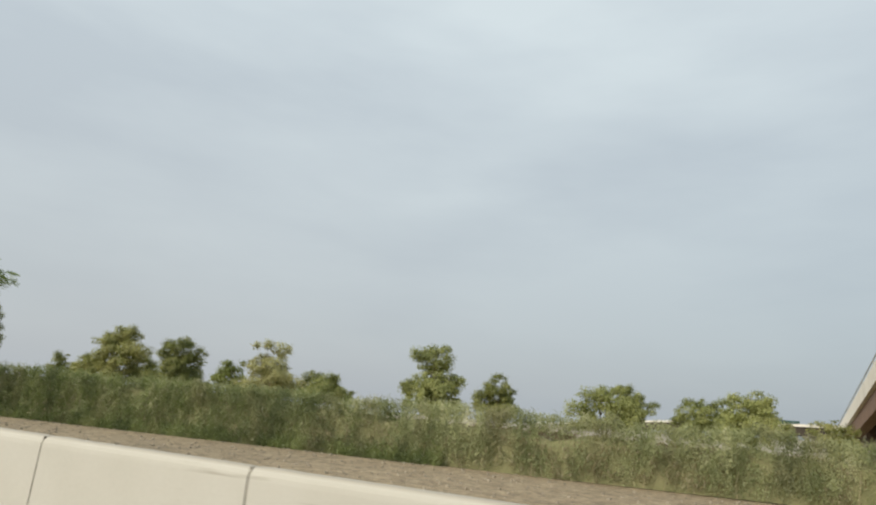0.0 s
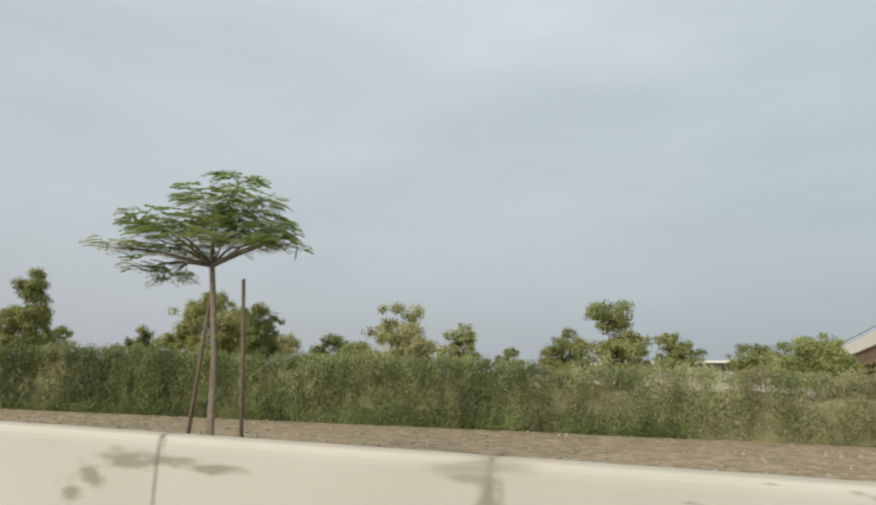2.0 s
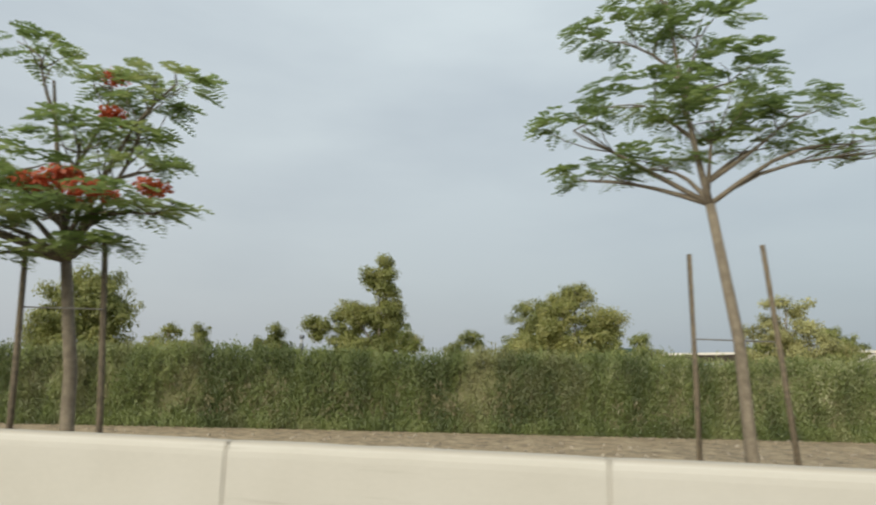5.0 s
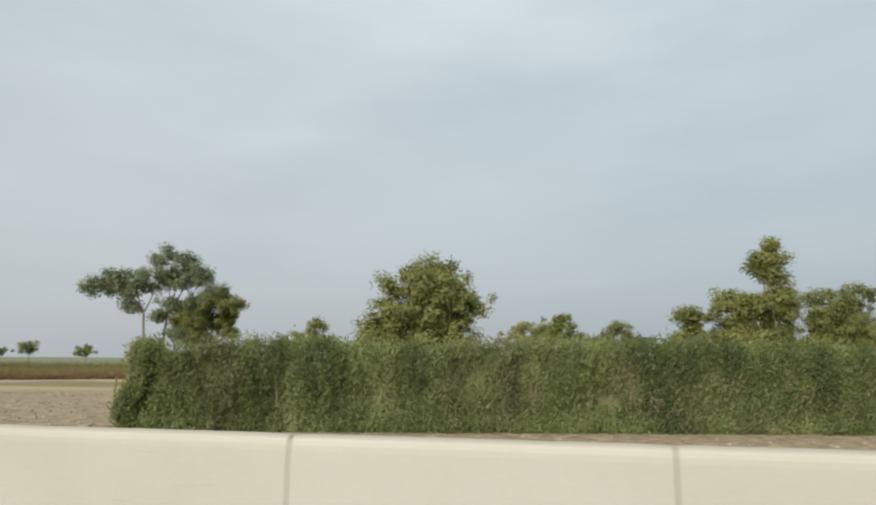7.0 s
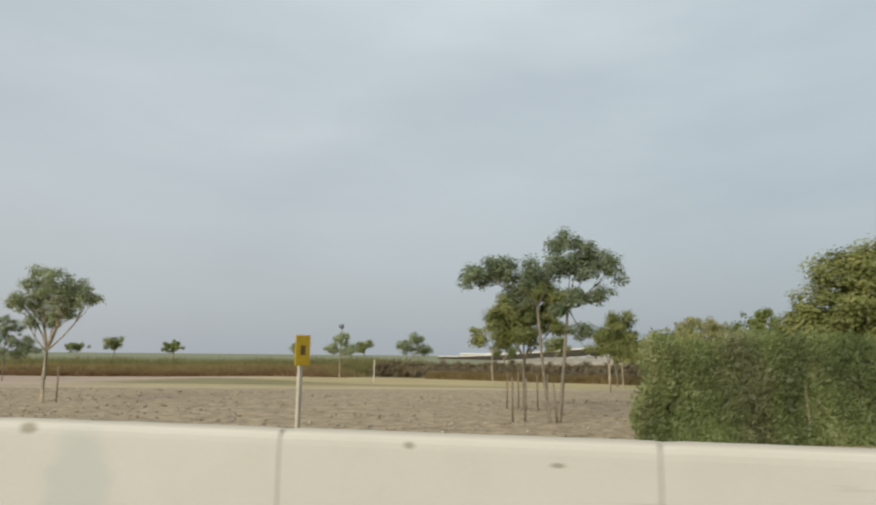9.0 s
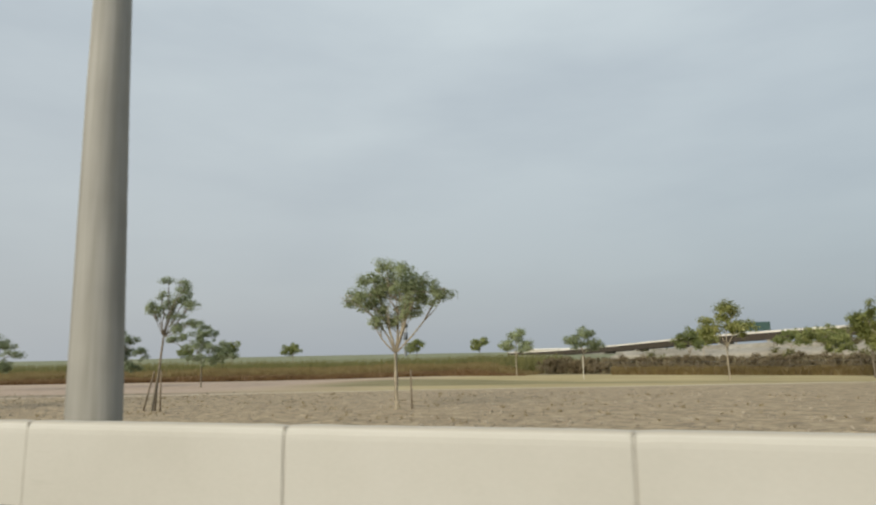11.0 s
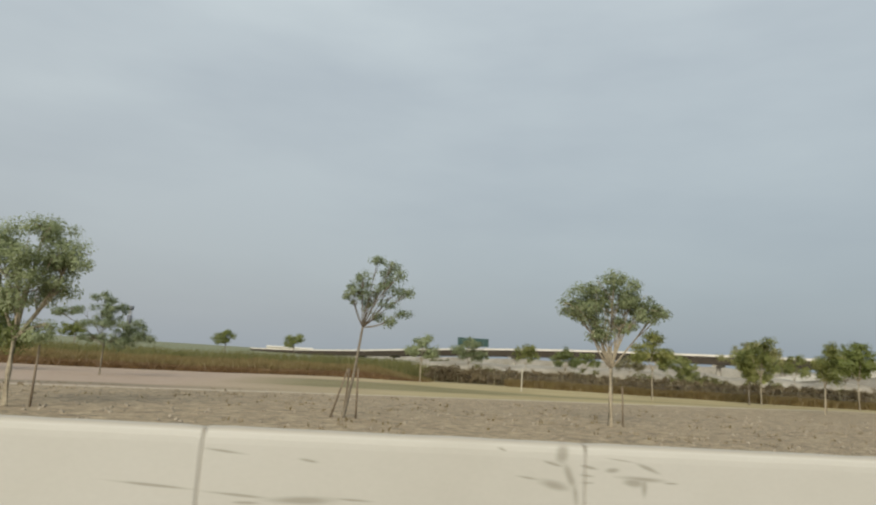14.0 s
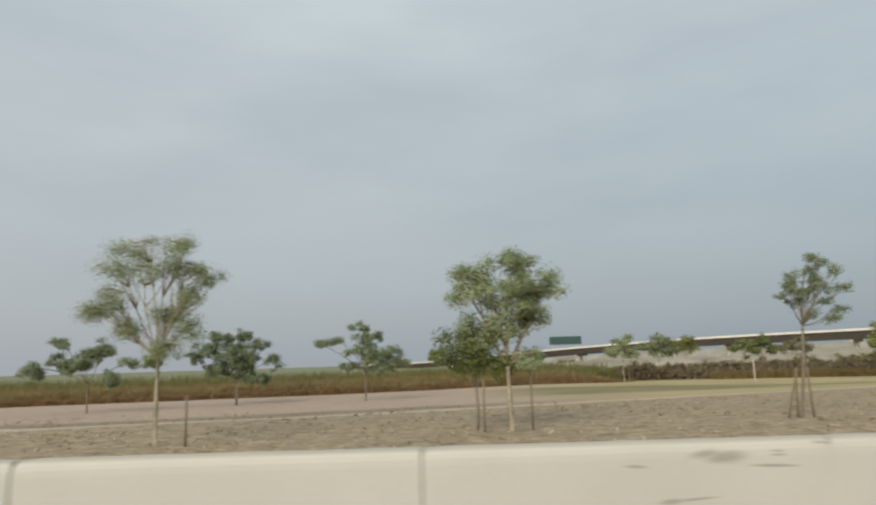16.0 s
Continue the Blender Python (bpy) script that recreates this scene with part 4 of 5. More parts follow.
flame_tree(-38.11, 8.5, 2.95, [(-0.27, -1.16, 5.93, 0.43, 0.32), (2.00, -1.16, 5.30, 0.34, 0.20), (1.52, -1.06, 5.02, 0.36, 0.24), (0.84, -0.98, 5.39, 0.36, 0.20), (0.59, -1.16, 4.64, 0.65, 0.37), (1.25, -1.06, 4.59, 0.43, 0.27), (1.54, -1.16, 4.10, 0.47, 0.32), (1.25, -1.25, 3.56, 0.73, 0.41), (1.85, -1.16, 3.47, 0.39, 0.23), (-0.96, -1.16, 3.93, 0.82, 0.41), (-0.47, -0.98, 4.28, 0.60, 0.32), (-1.45, -1.06, 3.56, 0.73, 0.32), (-2.42, -1.16, 3.56, 0.52, 0.18), (-1.65, -1.06, 4.99, 0.36, 0.23), (0.11, -1.06, 3.87, 0.68, 0.37), (0.34, -1.16, 2.98, 0.26, 0.14), (1.01, -0.98, 3.08, 0.35, 0.18), (-0.71, -1.43, 3.43, 0.68, 0.32), (-0.75, -1.10, 2.95, 0.42, 0.20), (1.00, -1.20, 3.00, 0.40, 0.20), (0.35, -1.30, 3.45, 0.60, 0.30)], 13, 0.105,
           flowers=[(0.46, -1.62, 3.74, 0.26), (0.80, -1.62, 3.83, 0.21), (1.24, -1.62, 3.61, 0.28), (1.93, -1.36, 3.70, 0.22), (-1.14, -1.53, 4.43, 0.26), (1.15, -1.27, 4.78, 0.17), (0.89, -1.01, 5.47, 0.17)],
           pods=[(1.45, -1.1, 4.65, 0.35)], label="staked flame tree with feathery crown and red flowers", crook=(-0.30, -0.15),
           stakes=[(-0.59, -0.4, -0.82, -0.4, 3.3), (0.85, -0.3, 0.46, -0.3, 3.3)], rail=(-0.76, 0.60, 2.22), leafage=0.86)

# ---- trees behind the hedge ----
tree(-9.03, 33.79, 6.4, [(-0.2, 0, 0.89, 1.15, 0.5), (-0.3, 0, 0.80, 0.8, 0.45), (0.45, 0, 0.64, 1.2, 0.8), (-0.5, 0, 0.55, 1.0, 0.7), (-1.6, 0, 0.58, 0.6, 0.45), (0.5, 0, 0.45, 1.0, 0.6)], "leaf_olive", 31, density=1.1)
tree(-20.4, 32.93, 6.3, [(0, 0, 0.86, 0.86, 0.75), (-0.64, 0, 0.68, 1.07, 0.86), (0.86, 0, 0.64, 1.18, 0.86), (-0.21, 0, 0.48, 1.5, 0.75), (1.61, 0, 0.52, 0.8, 0.64), (-1.5, 0, 0.45, 0.64, 0.54)], "leaf_pale", 32, density=0.7,
     label="young tree with a thin pale dry crown", bark="bark_pale")
tree(-32, 36.37, 6.75, [(0, 0, 0.74, 1.59, 1.43), (-0.53, 0, 0.52, 1.48, 1.06), (0.63, 0, 0.52, 1.37, 1.06)], "leaf_green", 33, density=1.4, wide=1.25, leaf_size=0.14)
tree(-30.54, 29.69, 6.45, [(-0.74, 0, 0.74, 1.16, 1.06), (0.32, 0, 0.85, 0.95, 0.79), (1.27, 0, 0.68, 1.06, 1), (-1.69, 0, 0.52, 1.11, 0.85), (0.53, 0, 0.5, 1.37, 0.95)], "leaf_green", 34, density=1.2, wide=1.15, leaf_size=0.14)
tree(-57.98, 57.08, 5.15, [(0, 0, 0.76, 1.16, 1.06), (0.85, 0, 0.55, 1.27, 0.85)], "leaf_olive", 36)
tree(-26.51, 69.74, 7.77, [(0.21, 0, 0.82, 1.72, 1.39), (-0.86, 0, 0.55, 2.04, 1.39), (1.07, 0, 0.5, 1.72, 1.18)], "leaf_olive", 37, leaf_size=0.24)
tree(-3.6, 71.5, 7.74, [(-1.3, 0, 0.86, 1.0, 0.6), (0.1, 0, 0.78, 1.5, 1.1), (1.0, 0, 0.62, 1.6, 1.4), (-0.6, 0, 0.55, 1.5, 1.2)], "leaf_olive", 38, leaf_size=0.22)
tree(4.29, 68.25, 6.59, [(0, 0, 0.74, 2.75, 1.54), (2.09, 0, 0.55, 1.98, 1.43), (-1.98, 0, 0.55, 1.76, 1.21)], "leaf_olive", 39, leaf_size=0.24)
tree(8.01, 64.33, 7.03, [(0, 0, 0.84, 1.54, 1.1), (0.88, 0, 0.6, 2.21, 1.66), (-1.21, 0, 0.55, 1.54, 1.32)], "leaf_olive", 40, leaf_size=0.24)
tree(14.6, 66.98, 5.17, [(0, 0, 0.76, 1.67, 1.12), (0.56, 0, 0.52, 1.34, 1)], "leaf_green", 41, leaf_size=0.24)
tree(-34.89, 59.89, 5.48, [(0, 0, 0.78, 1.5, 1.07), (1.5, 0, 0.62, 1.28, 0.86), (-0.96, 0, 0.55, 1.28, 0.96)], "leaf_dark", 42, leaf_size=0.22)
tree(-13.67, 57.46, 6.27, [(0.32, 0, 0.82, 1.5, 1.18), (-0.97, 0, 0.62, 1.29, 1.07), (0.54, 0, 0.52, 1.5, 1.29)], "leaf_green", 43, leaf_size=0.22)
tree(-57.46, 71.6, 4.73, [(0, 0, 0.72, 1.79, 0.95), (1.26, 0, 0.55, 1.26, 0.84)], "leaf_dark", 44, leaf_size=0.22)
tree(-38.36, 25.73, 6.87, [(-0.09, 0, 0.87, 0.66, 0.72), (0.02, 0, 0.965, 0.24, 0.26), (-1.45, 0, 0.63, 0.72, 0.72), (0.25, 0, 0.66, 0.66, 0.66), (-0.5, 0, 0.62, 0.6, 0.5), (-0.55, 0, 0.46, 0.85, 0.55), (-1.6, 0, 0.47, 0.6, 0.5), (-2.9, 0, 0.56, 0.52, 0.5), (0.15, 0, 0.5, 0.4, 0.4)],
     "leaf_green", 45, density=1.6, wide=1.22, leaf_size=0.13, clump=0.32, fill=1.2)
tree(-51.28, 24.33, 6.47, [(0, 0, 0.8, 1.43, 1.11), (0.95, 0, 0.68, 1.11, 1), (-0.63, 0, 0.62, 1.38, 1.06), (-2.06, 0, 0.5, 1.06, 0.79), (0.21, 0, 0.46, 1.48, 0.85)], "leaf_green", 47, density=1.4)
tree(-49.63, 68.81, 7.3, [(0, 0, 0.74, 2.43, 1.16), (2.01, 0, 0.7, 1.16, 1.06), (-0.85, 0, 0.58, 2.12, 1.06)], "leaf_pale", 48, density=0.8, leaf_size=0.22)
tree(-55.88, 34.71, 3.88, [(0, 0, 0.74, 1.37, 0.84)], "leaf_green", 51)
tree(-59.12, 45.67, 5.37, [(0.32, 0, 0.8, 0.9, 0.96), (-0.42, 0, 0.62, 1.06, 0.74), (0.42, 0, 0.55, 0.85, 0.64)], "leaf_green", 53, bark="bark_pale", wide=1.15)

tree(-25.62, 47.37, 5.17, [(0, 0, 0.82, 0.95, 0.64), (0.95, 0, 0.66, 0.85, 0.64), (-0.74, 0, 0.62, 0.85, 0.64)], "leaf_dark", 56, leaf_size=0.2)
tree(0.29, 35.15, 5.15, [(0, 0, 0.8, 1.08, 0.75), (0.86, 0, 0.62, 0.97, 0.75), (-0.97, 0, 0.6, 0.97, 0.75)], "leaf_olive", 58, density=0.7)

# slender two-stemmed tree and the dense one beside it at the end of the hedge
tree(-62.0, 22.45, 6.62, [(-2.5, 0, 0.78, 0.80, 0.32), (-1.95, 0, 0.82, 0.60, 0.42), (-1.0, 0, 0.755, 0.60, 0.32), (-1.0, 0, 0.645, 0.38, 0.17), (-0.1, 0, 0.81, 0.62, 0.45), (0.6, 0, 0.93, 0.66, 0.32), (1.5, 0, 0.89, 0.66, 0.33), (2.0, 0, 0.80, 0.46, 0.36),
                          (0.9, 0, 0.82, 0.66, 0.42), (0.6, 0, 0.66, 0.45, 0.34), (1.5, 0, 0.67, 0.40, 0.2), (0.15, 0, 0.575, 0.2, 0.18), (0.9, 0, 0.48, 0.26, 0.2)], "leaf_blue", 54, 0.06, 0.60,
     bark="bark", stems=2, spread=3.0, label="slender two-stemmed tree with loose blue-green leaf clumps", leaf_size=0.12, wide=1.38, clump=0.30, density=1.1, fill=1.0, limb_r=0.45)
stakes_round(-62.68, 22.29, [(-0.75, 0.1, 1.5, 0.0), (0.75, 0.1, 1.35, -0.1), (-0.35, 0.4, 1.5, 0.05)])
tree(-63.5, 28.4, 6.0, [(0.45, 0, 0.85, 0.95, 0.72), (-0.5, 0, 0.71, 0.88, 0.70), (-1.1, 0, 0.665, 0.42, 0.4), (1.35, 0, 0.80, 0.6, 0.58), (1.4, 0, 0.61, 0.42, 0.35), (0.4, 0.4, 0.68, 0.9, 0.6), (0.1, -0.3, 0.56, 0.8, 0.45), (-0.7, 0, 0.57, 0.5, 0.35)], "leaf_green", 55, 0.085, 0.36,
     label="young tree with a dense yellow-green crown", leaf_size=0.13, wide=1.25, clump=0.34, density=1.5, fill=1.3, limb_r=0.45)
stakes_round(-63.5, 28.4, [(-0.8, 0.0, 1.5, 0.05), (-0.3, 0.2, 1.6, 0.0), (0.55, 0.0, 1.5, 0.0), (0.9, 0.3, 1.5, 0.1)])

# ---- trees on the open verge ----
tree(-85.1, 24.8, 6.35, [(-0.03, -0.30, 0.906, 0.92, 0.47), (-0.86, 0.00, 0.825, 0.85, 0.51), (0.88, 0.30, 0.827, 0.87, 0.54), (-1.92, -0.30, 0.731, 0.65, 0.34), (-1.21, 0.00, 0.731, 0.80, 0.45), (-0.02, 0.30, 0.787, 1.16, 0.65), (1.20, -0.30, 0.729, 0.73, 0.47), (2.00, 0.00, 0.748, 0.64, 0.42), (-0.55, 0.30, 0.652, 0.85, 0.38), (-0.92, -0.30, 0.572, 0.42, 0.24), (0.55, 0.00, 0.635, 0.72, 0.35), (0.00, 0.30, 0.578, 0.62, 0.29)],
     "leaf_grey", 61, 0.105, 0.36, bark="bark_pale", label="umbrella-shaped young tree with a pale forked trunk", leaf_size=0.12, clump=0.28, density=0.9, fill=0.78, wide=1.10, twigs=6, limb_r=0.42)
stakes_round(-85.1, 24.8, [(0.62, 0.2, 1.6, -0.05)])
tree(-95.68, 22.9, 5.7, [(0.77, -0.30, 0.988, 0.24, 0.14), (1.31, 0.00, 0.981, 0.24, 0.18), (1.13, 0.30, 0.919, 0.25, 0.23), (1.68, -0.30, 0.898, 0.29, 0.21), (0.33, 0.00, 0.886, 0.27, 0.19), (0.43, 0.30, 0.833, 0.27, 0.23), (0.01, -0.30, 0.796, 0.22, 0.18), (-0.23, 0.00, 0.749, 0.26, 0.21), (0.46, 0.30, 0.723, 0.29, 0.25), (0.70, -0.30, 0.775, 0.29, 0.29), (0.97, 0.00, 0.826, 0.26, 0.29), (1.47, 0.30, 0.807, 0.27, 0.21), (1.96, -0.30, 0.800, 0.24, 0.12), (1.18, 0.00, 0.711, 0.25, 0.14), (0.97, 0.30, 0.640, 0.23, 0.14), (1.37, -0.30, 0.605, 0.25, 0.12), (1.89, 0.00, 0.661, 0.18, 0.10), (1.36, 0.30, 0.861, 0.25, 0.24), (0.24, -0.30, 0.763, 0.21, 0.22)], "leaf_blue", 62, 0.055, 0.56,
     lean=(0.42, 0.0), label="thin leaning sapling with sparse feathery foliage", leaf_size=0.095, clump=0.19, density=0.5, fill=0.55, wide=1.28, twigs=4, limb_r=0.35, name="sapling")
stakes_round(-95.6, 22.9, [(-0.55, 0.0, 1.7, 0.50), (-0.1, 0.2, 1.7, 0.10), (0.35, 0.0, 1.75, -0.05)])
tree(-106.05, 21.3, 6.05, [(0.35, 0, 0.91, 0.85, 0.5), (-0.95, 0, 0.85, 0.7, 0.5), (1.3, 0, 0.79, 0.7, 0.55), (-0.5, 0, 0.72, 1.0, 0.65), (0.55, 0, 0.74, 0.9, 0.55), (0.95, 0, 0.62, 0.6, 0.45), (-0.4, 0, 0.57, 0.8, 0.5),
                           (0.75, 0, 0.40, 0.42, 0.4)], "leaf_grey", 63, 0.10, 0.34, bark="bark_pale", label="staked young tree with an airy grey-green crown", leaf_size=0.11, clump=0.36, density=0.95, fill=0.8, twigs=6)
stakes_round(-106.05, 21.3, [(-0.85, 0.1, 1.7, 0.0), (0.72, 0.1, 1.9, 0.0)])
tree(-116.95, 19.76, 6.64, [(-0.49, -0.30, 0.929, 0.78, 0.37), (0.48, 0.00, 0.925, 0.66, 0.34), (-1.42, 0.30, 0.825, 0.68, 0.43), (-0.36, -0.30, 0.794, 0.94, 0.60), (0.86, 0.00, 0.816, 0.69, 0.51), (1.32, 0.30, 0.761, 0.48, 0.34), (-1.28, -0.30, 0.693, 0.67, 0.50), (0.99, 0.00, 0.669, 0.60, 0.37), (0.05, 0.30, 0.608, 0.77, 0.36), (-1.77, -0.30, 0.623, 0.42, 0.16), (-1.05, 0.00, 0.535, 0.50, 0.36), (0.76, 0.30, 0.539, 0.60, 0.33), (0.44, -0.30, 0.450, 0.64, 0.36)], "leaf_grey", 64, 0.085, 0.40,
     bark="bark_pale", twigs=16, label="nearly bare tree with fine grey twigs and thin foliage", leaf_size=0.07, clump=0.42, density=0.7, fill=0.36, wide=1.05, limb_r=0.30)
stakes_round(-116.53, 19.54, [(0.55, 0.1, 1.5, 0.0)])
tree(-124.0, 50.0, 6.0, [(-3.26, -0.30, 0.557, 0.81, 0.57), (-2.35, 0.00, 0.692, 0.83, 0.49), (-1.35, 0.30, 0.815, 1.07, 0.54), (0.68, -0.30, 0.813, 0.92, 0.50), (1.80, 0.00, 0.702, 0.69, 0.50), (2.81, 0.30, 0.495, 0.76, 0.57), (-0.75, -0.30, 0.643, 1.52, 0.81), (0.85, 0.00, 0.593, 1.38, 0.82), (1.77, 0.30, 0.298, 1.00, 0.56), (-1.44, -0.30, 0.440, 1.36, 0.64), (0.14, 0.00, 0.417, 1.37, 0.72)], "leaf_blue", 70, 0.09, 0.32,
     label="spreading young tree with layered dark green foliage", leaf_size=0.16, wide=1.12, clump=0.34, density=0.95, fill=1.0, limb_r=0.35)
tree(-114.0, 50.0, 6.4, [(-3.34, -0.30, 0.647, 0.62, 0.20), (-2.20, 0.00, 0.677, 0.88, 0.36), (-0.49, 0.30, 0.839, 0.80, 0.37), (0.25, -0.30, 0.698, 1.24, 0.67), (1.55, 0.00, 0.537, 1.15, 0.57), (2.63, 0.30, 0.431, 0.88, 0.45), (-0.41, -0.30, 0.567, 1.23, 0.57), (1.10, 0.00, 0.398, 1.32, 0.65), (-1.29, 0.30, 0.395, 0.79, 0.37)], "leaf_blue", 71, 0.08, 0.32,
     label="spreading young tree with loose layered foliage", leaf_size=0.16, wide=1.12, clump=0.34, density=0.95, fill=1.0, limb_r=0.35)
tree(-132.2, 44.0, 5.6, [(-3.64, -0.30, 0.477, 0.94, 0.65), (-1.98, 0.00, 0.805, 0.66, 0.44), (0.66, 0.30, 0.711, 1.12, 0.58), (2.82, -0.30, 0.545, 0.83, 0.31), (1.54, 0.00, 0.382, 0.88, 0.65), (-1.18, 0.30, 0.530, 1.10, 0.65), (-0.06, -0.30, 0.593, 1.18, 0.72), (-2.36, 0.00, 0.605, 0.58, 0.43)], "leaf_blue", 72, 0.08, 0.32,
     label="low spreading young tree with dark layered foliage", leaf_size=0.16, wide=1.12, clump=0.34, density=0.95, fill=1.0, limb_r=0.35)
for i, (x, y, top, w, kind) in enumerate([
        (-81.5, 78.0, 4.5, 4.2, "leaf_grey"), (-68.5, 55.4, 5.35, 3.6, "leaf_green"), (-69.8, 76.0, 4.0, 3.2, "leaf_dark"), (-65.0, 112.0, 5.3, 5.0, "leaf_green"), (-50.0, 122.0, 4.8, 5.0, "leaf_dark"),
        (-45.0, 113.0, 4.3, 7.0, "leaf_dead"), (-57.6, 55.8, 5.45, 3.4, "leaf_green"), (-46.1, 57.5, 6.0, 4.6, "leaf_yellow"), (-40.5, 66.0, 5.6, 5.0, "leaf_green"), (-25.4, 94.8, 5.8, 4.3, "leaf_green"),
        (-88.2, 70.0, 4.1, 3.4, "leaf_grey")]):
    h = top - GROUND
    tree(x, y, h, [(0.1, 0, 0.82, w * 0.28, h * 0.14), (-w * 0.26, 0, 0.66, w * 0.26, h * 0.14), (w * 0.26, 0, 0.62, w * 0.26, h * 0.13)], kind, 90 + i, 0.08, 0.40, density=0.95, bark="bark_pale",
         leaf_size=0.24, label="small verge tree with a pale straight trunk")
for i, (x, y, top, w) in enumerate([(-145.0, 120.2, 4.6, 5.0), (-163.0, 124.5, 5.4, 4.4), (-121.4, 132.3, 4.95, 4.8), (-108.3, 137.0, 5.0, 4.6), (-190.9, 144.4, 4.4, 6.0)]):
    h = top - GROUND
    tree(x, y, h, [(0, 0, 0.78, w * 0.4, h * 0.18), (-w * 0.2, 0, 0.66, w * 0.3, h * 0.15)], "leaf_dark", 120 + i, 0.12, 0.5, density=1.0, leaf_size=0.32, label="lone field tree with a small round crown")

tree(-107.1, 21.9, 4.1, [(0, 0, 0.74, 0.81, 0.6), (0.54, 0, 0.58, 0.7, 0.49), (-0.54, 0, 0.56, 0.65, 0.43)], "leaf_dark", 140, 0.05, 0.35, density=0.9, leaf_size=0.13,
     label="small bushy dark green tree beside a staked tree")

# ---- tall grass and scrub beyond the verge ----


def grass_belt(name, label, mat, x0, x1, front, depth, count, tall, seed, rag=1.5):
    rng = random.Random(seed)
    s = Soup()
    for _ in range(count):
        x = rng.uniform(x0, x1)
        y = front(x) + depth * rng.random() ** 1.6 + rag * noise.noise(Vector((x * 0.15, 2, 0)))
        z = ground_z(x, y) - 0.03
        h = tall * rng.uniform(0.6, 1.1) * (1 + 0.25 * noise.noise(Vector((x * 0.2, y * 0.2, 0))))
        h *= 0.55 + 0.45 * min(1.0, (y - front(x) + 1.0) / 2.5)
        h *= max(0.3, min(1.0, (x1 - x) / 7.0 + 0.2 * noise.noise(Vector((x, y, 3)))))
        if rng.random() > (x1 - x) / 3.0:
            continue
        w = rng.uniform(0.03, 0.08)
        a = rng.uniform(-0.6, 0.6)
        b = len(s.v)
        d, lean = Vector((math.cos(a) * w, math.sin(a) * w, 0)), Vector((rng.uniform(-0.45, 0.45), rng.uniform(-0.2, 0.2), 0))
        p = Vector((x, y, z))
        s.v += [p - d, p + d, p + d * 0.7 + lean * 0.4 + Vector((0, 0, h * 0.6)), p - d * 0.7 + lean * 0.4 + Vector((0, 0, h * 0.6)), p + lean + Vector((0, 0, h))]
        s.f += [(b, b + 1, b + 2, b + 3), (b + 3, b + 2, b + 4)]
    ob = part(name, s.geo(), MAT[mat])
    tagged(ob, label, "grass", kind="stuff")


def belt_front(x):
    d = max(0.0, -100 - x)
    return 72.0 - 0.28 * min(d, 60.0) - max(0.0, x + 97.0) * 0.25


grass_belt("tall_grass", "belt of tall rust-brown dry grass along the field", "grass_rust", -220, -87, belt_front, 4, 46000, 0.72, 5)
grass_belt("field_grass", "tall straw-coloured grass behind the rusty belt", "grass_dry", -230, -86, lambda x: belt_front(x) + 2.5, 9, 46000, 1.5, 7, 2)
grass_belt("field_grass", "tall olive green grass at the back of the belt", "grass_olive", -260, -80, lambda x: belt_front(x) + 10, 30, 40000, 2.3, 6, 4)


def scrub_y(x):
    return 77.0 - 0.35 * (min(x, -50.0) + 85.0)


def scrub_row():
    rng = random.Random(12)
    g = np.random.default_rng(12)
    s = []
    x = -86.0
    while x < 20:
        y = scrub_y(x) + rng.uniform(-0.7, 1.2)
        s.append(foliage(g, (x, y, ground_z(x, y) + 0.92), 1.3, 1.0 + rng.uniform(-0.06, 0.10), 0.16, 1.0, 0.30))
        x += 0.62
    stems = Soup()
    for _ in range(700):
        x = rng.uniform(-86, 20)
        y = scrub_y(x) - 1.3 + rng.uniform(-0.4, 0.9)
        z = ground_z(x, y)
        h = rng.uniform(0.9, 1.9)
        stems.tube([Vector((x, y, z - 0.05)), Vector((x + rng.uniform(-0.1, 0.1), y, z + h * 0.5)), Vector((x + rng.uniform(-0.25, 0.25), y, z + h))], [0.025, 0.02, 0.012], 4)
    st = part("scrub_stems", stems.geo(), MAT["hedge_stem"])
    tagged(st, "pale upright stems in front of the field scrub", "stems", kind="stuff")
    ob = leaf_part("scrub", s, MAT["scrub"])
    tagged(ob, "low brown-green scrub along a field fence", "scrub", kind="stuff")


scrub_row()
grass_belt("scrub_grass", "straw-brown grass tufts before the field scrub", "grass_dry", -78, -8, lambda x: scrub_y(x) - 4.6, 3.6, 26000, 0.95, 15, 1.2)


def far_bushes():
    rng = random.Random(41)
    g = np.random.default_rng(41)
    s = []
    for _ in range(90):
        x, y = rng.uniform(-75, 60), rng.uniform(100, 215)
        r = rng.uniform(0.9, 2.4)
        s.append(foliage(g, (x, y, ground_z(x, y) + r * 0.5), r * 1.3, r * 0.7, 0.35, 0.7, 0.7))
    ob = leaf_part("bushes", s, MAT["grass_olive"])
    tagged(ob, "scattered low bushes on the sandy ground", "bushes", kind="stuff")


far_bushes()


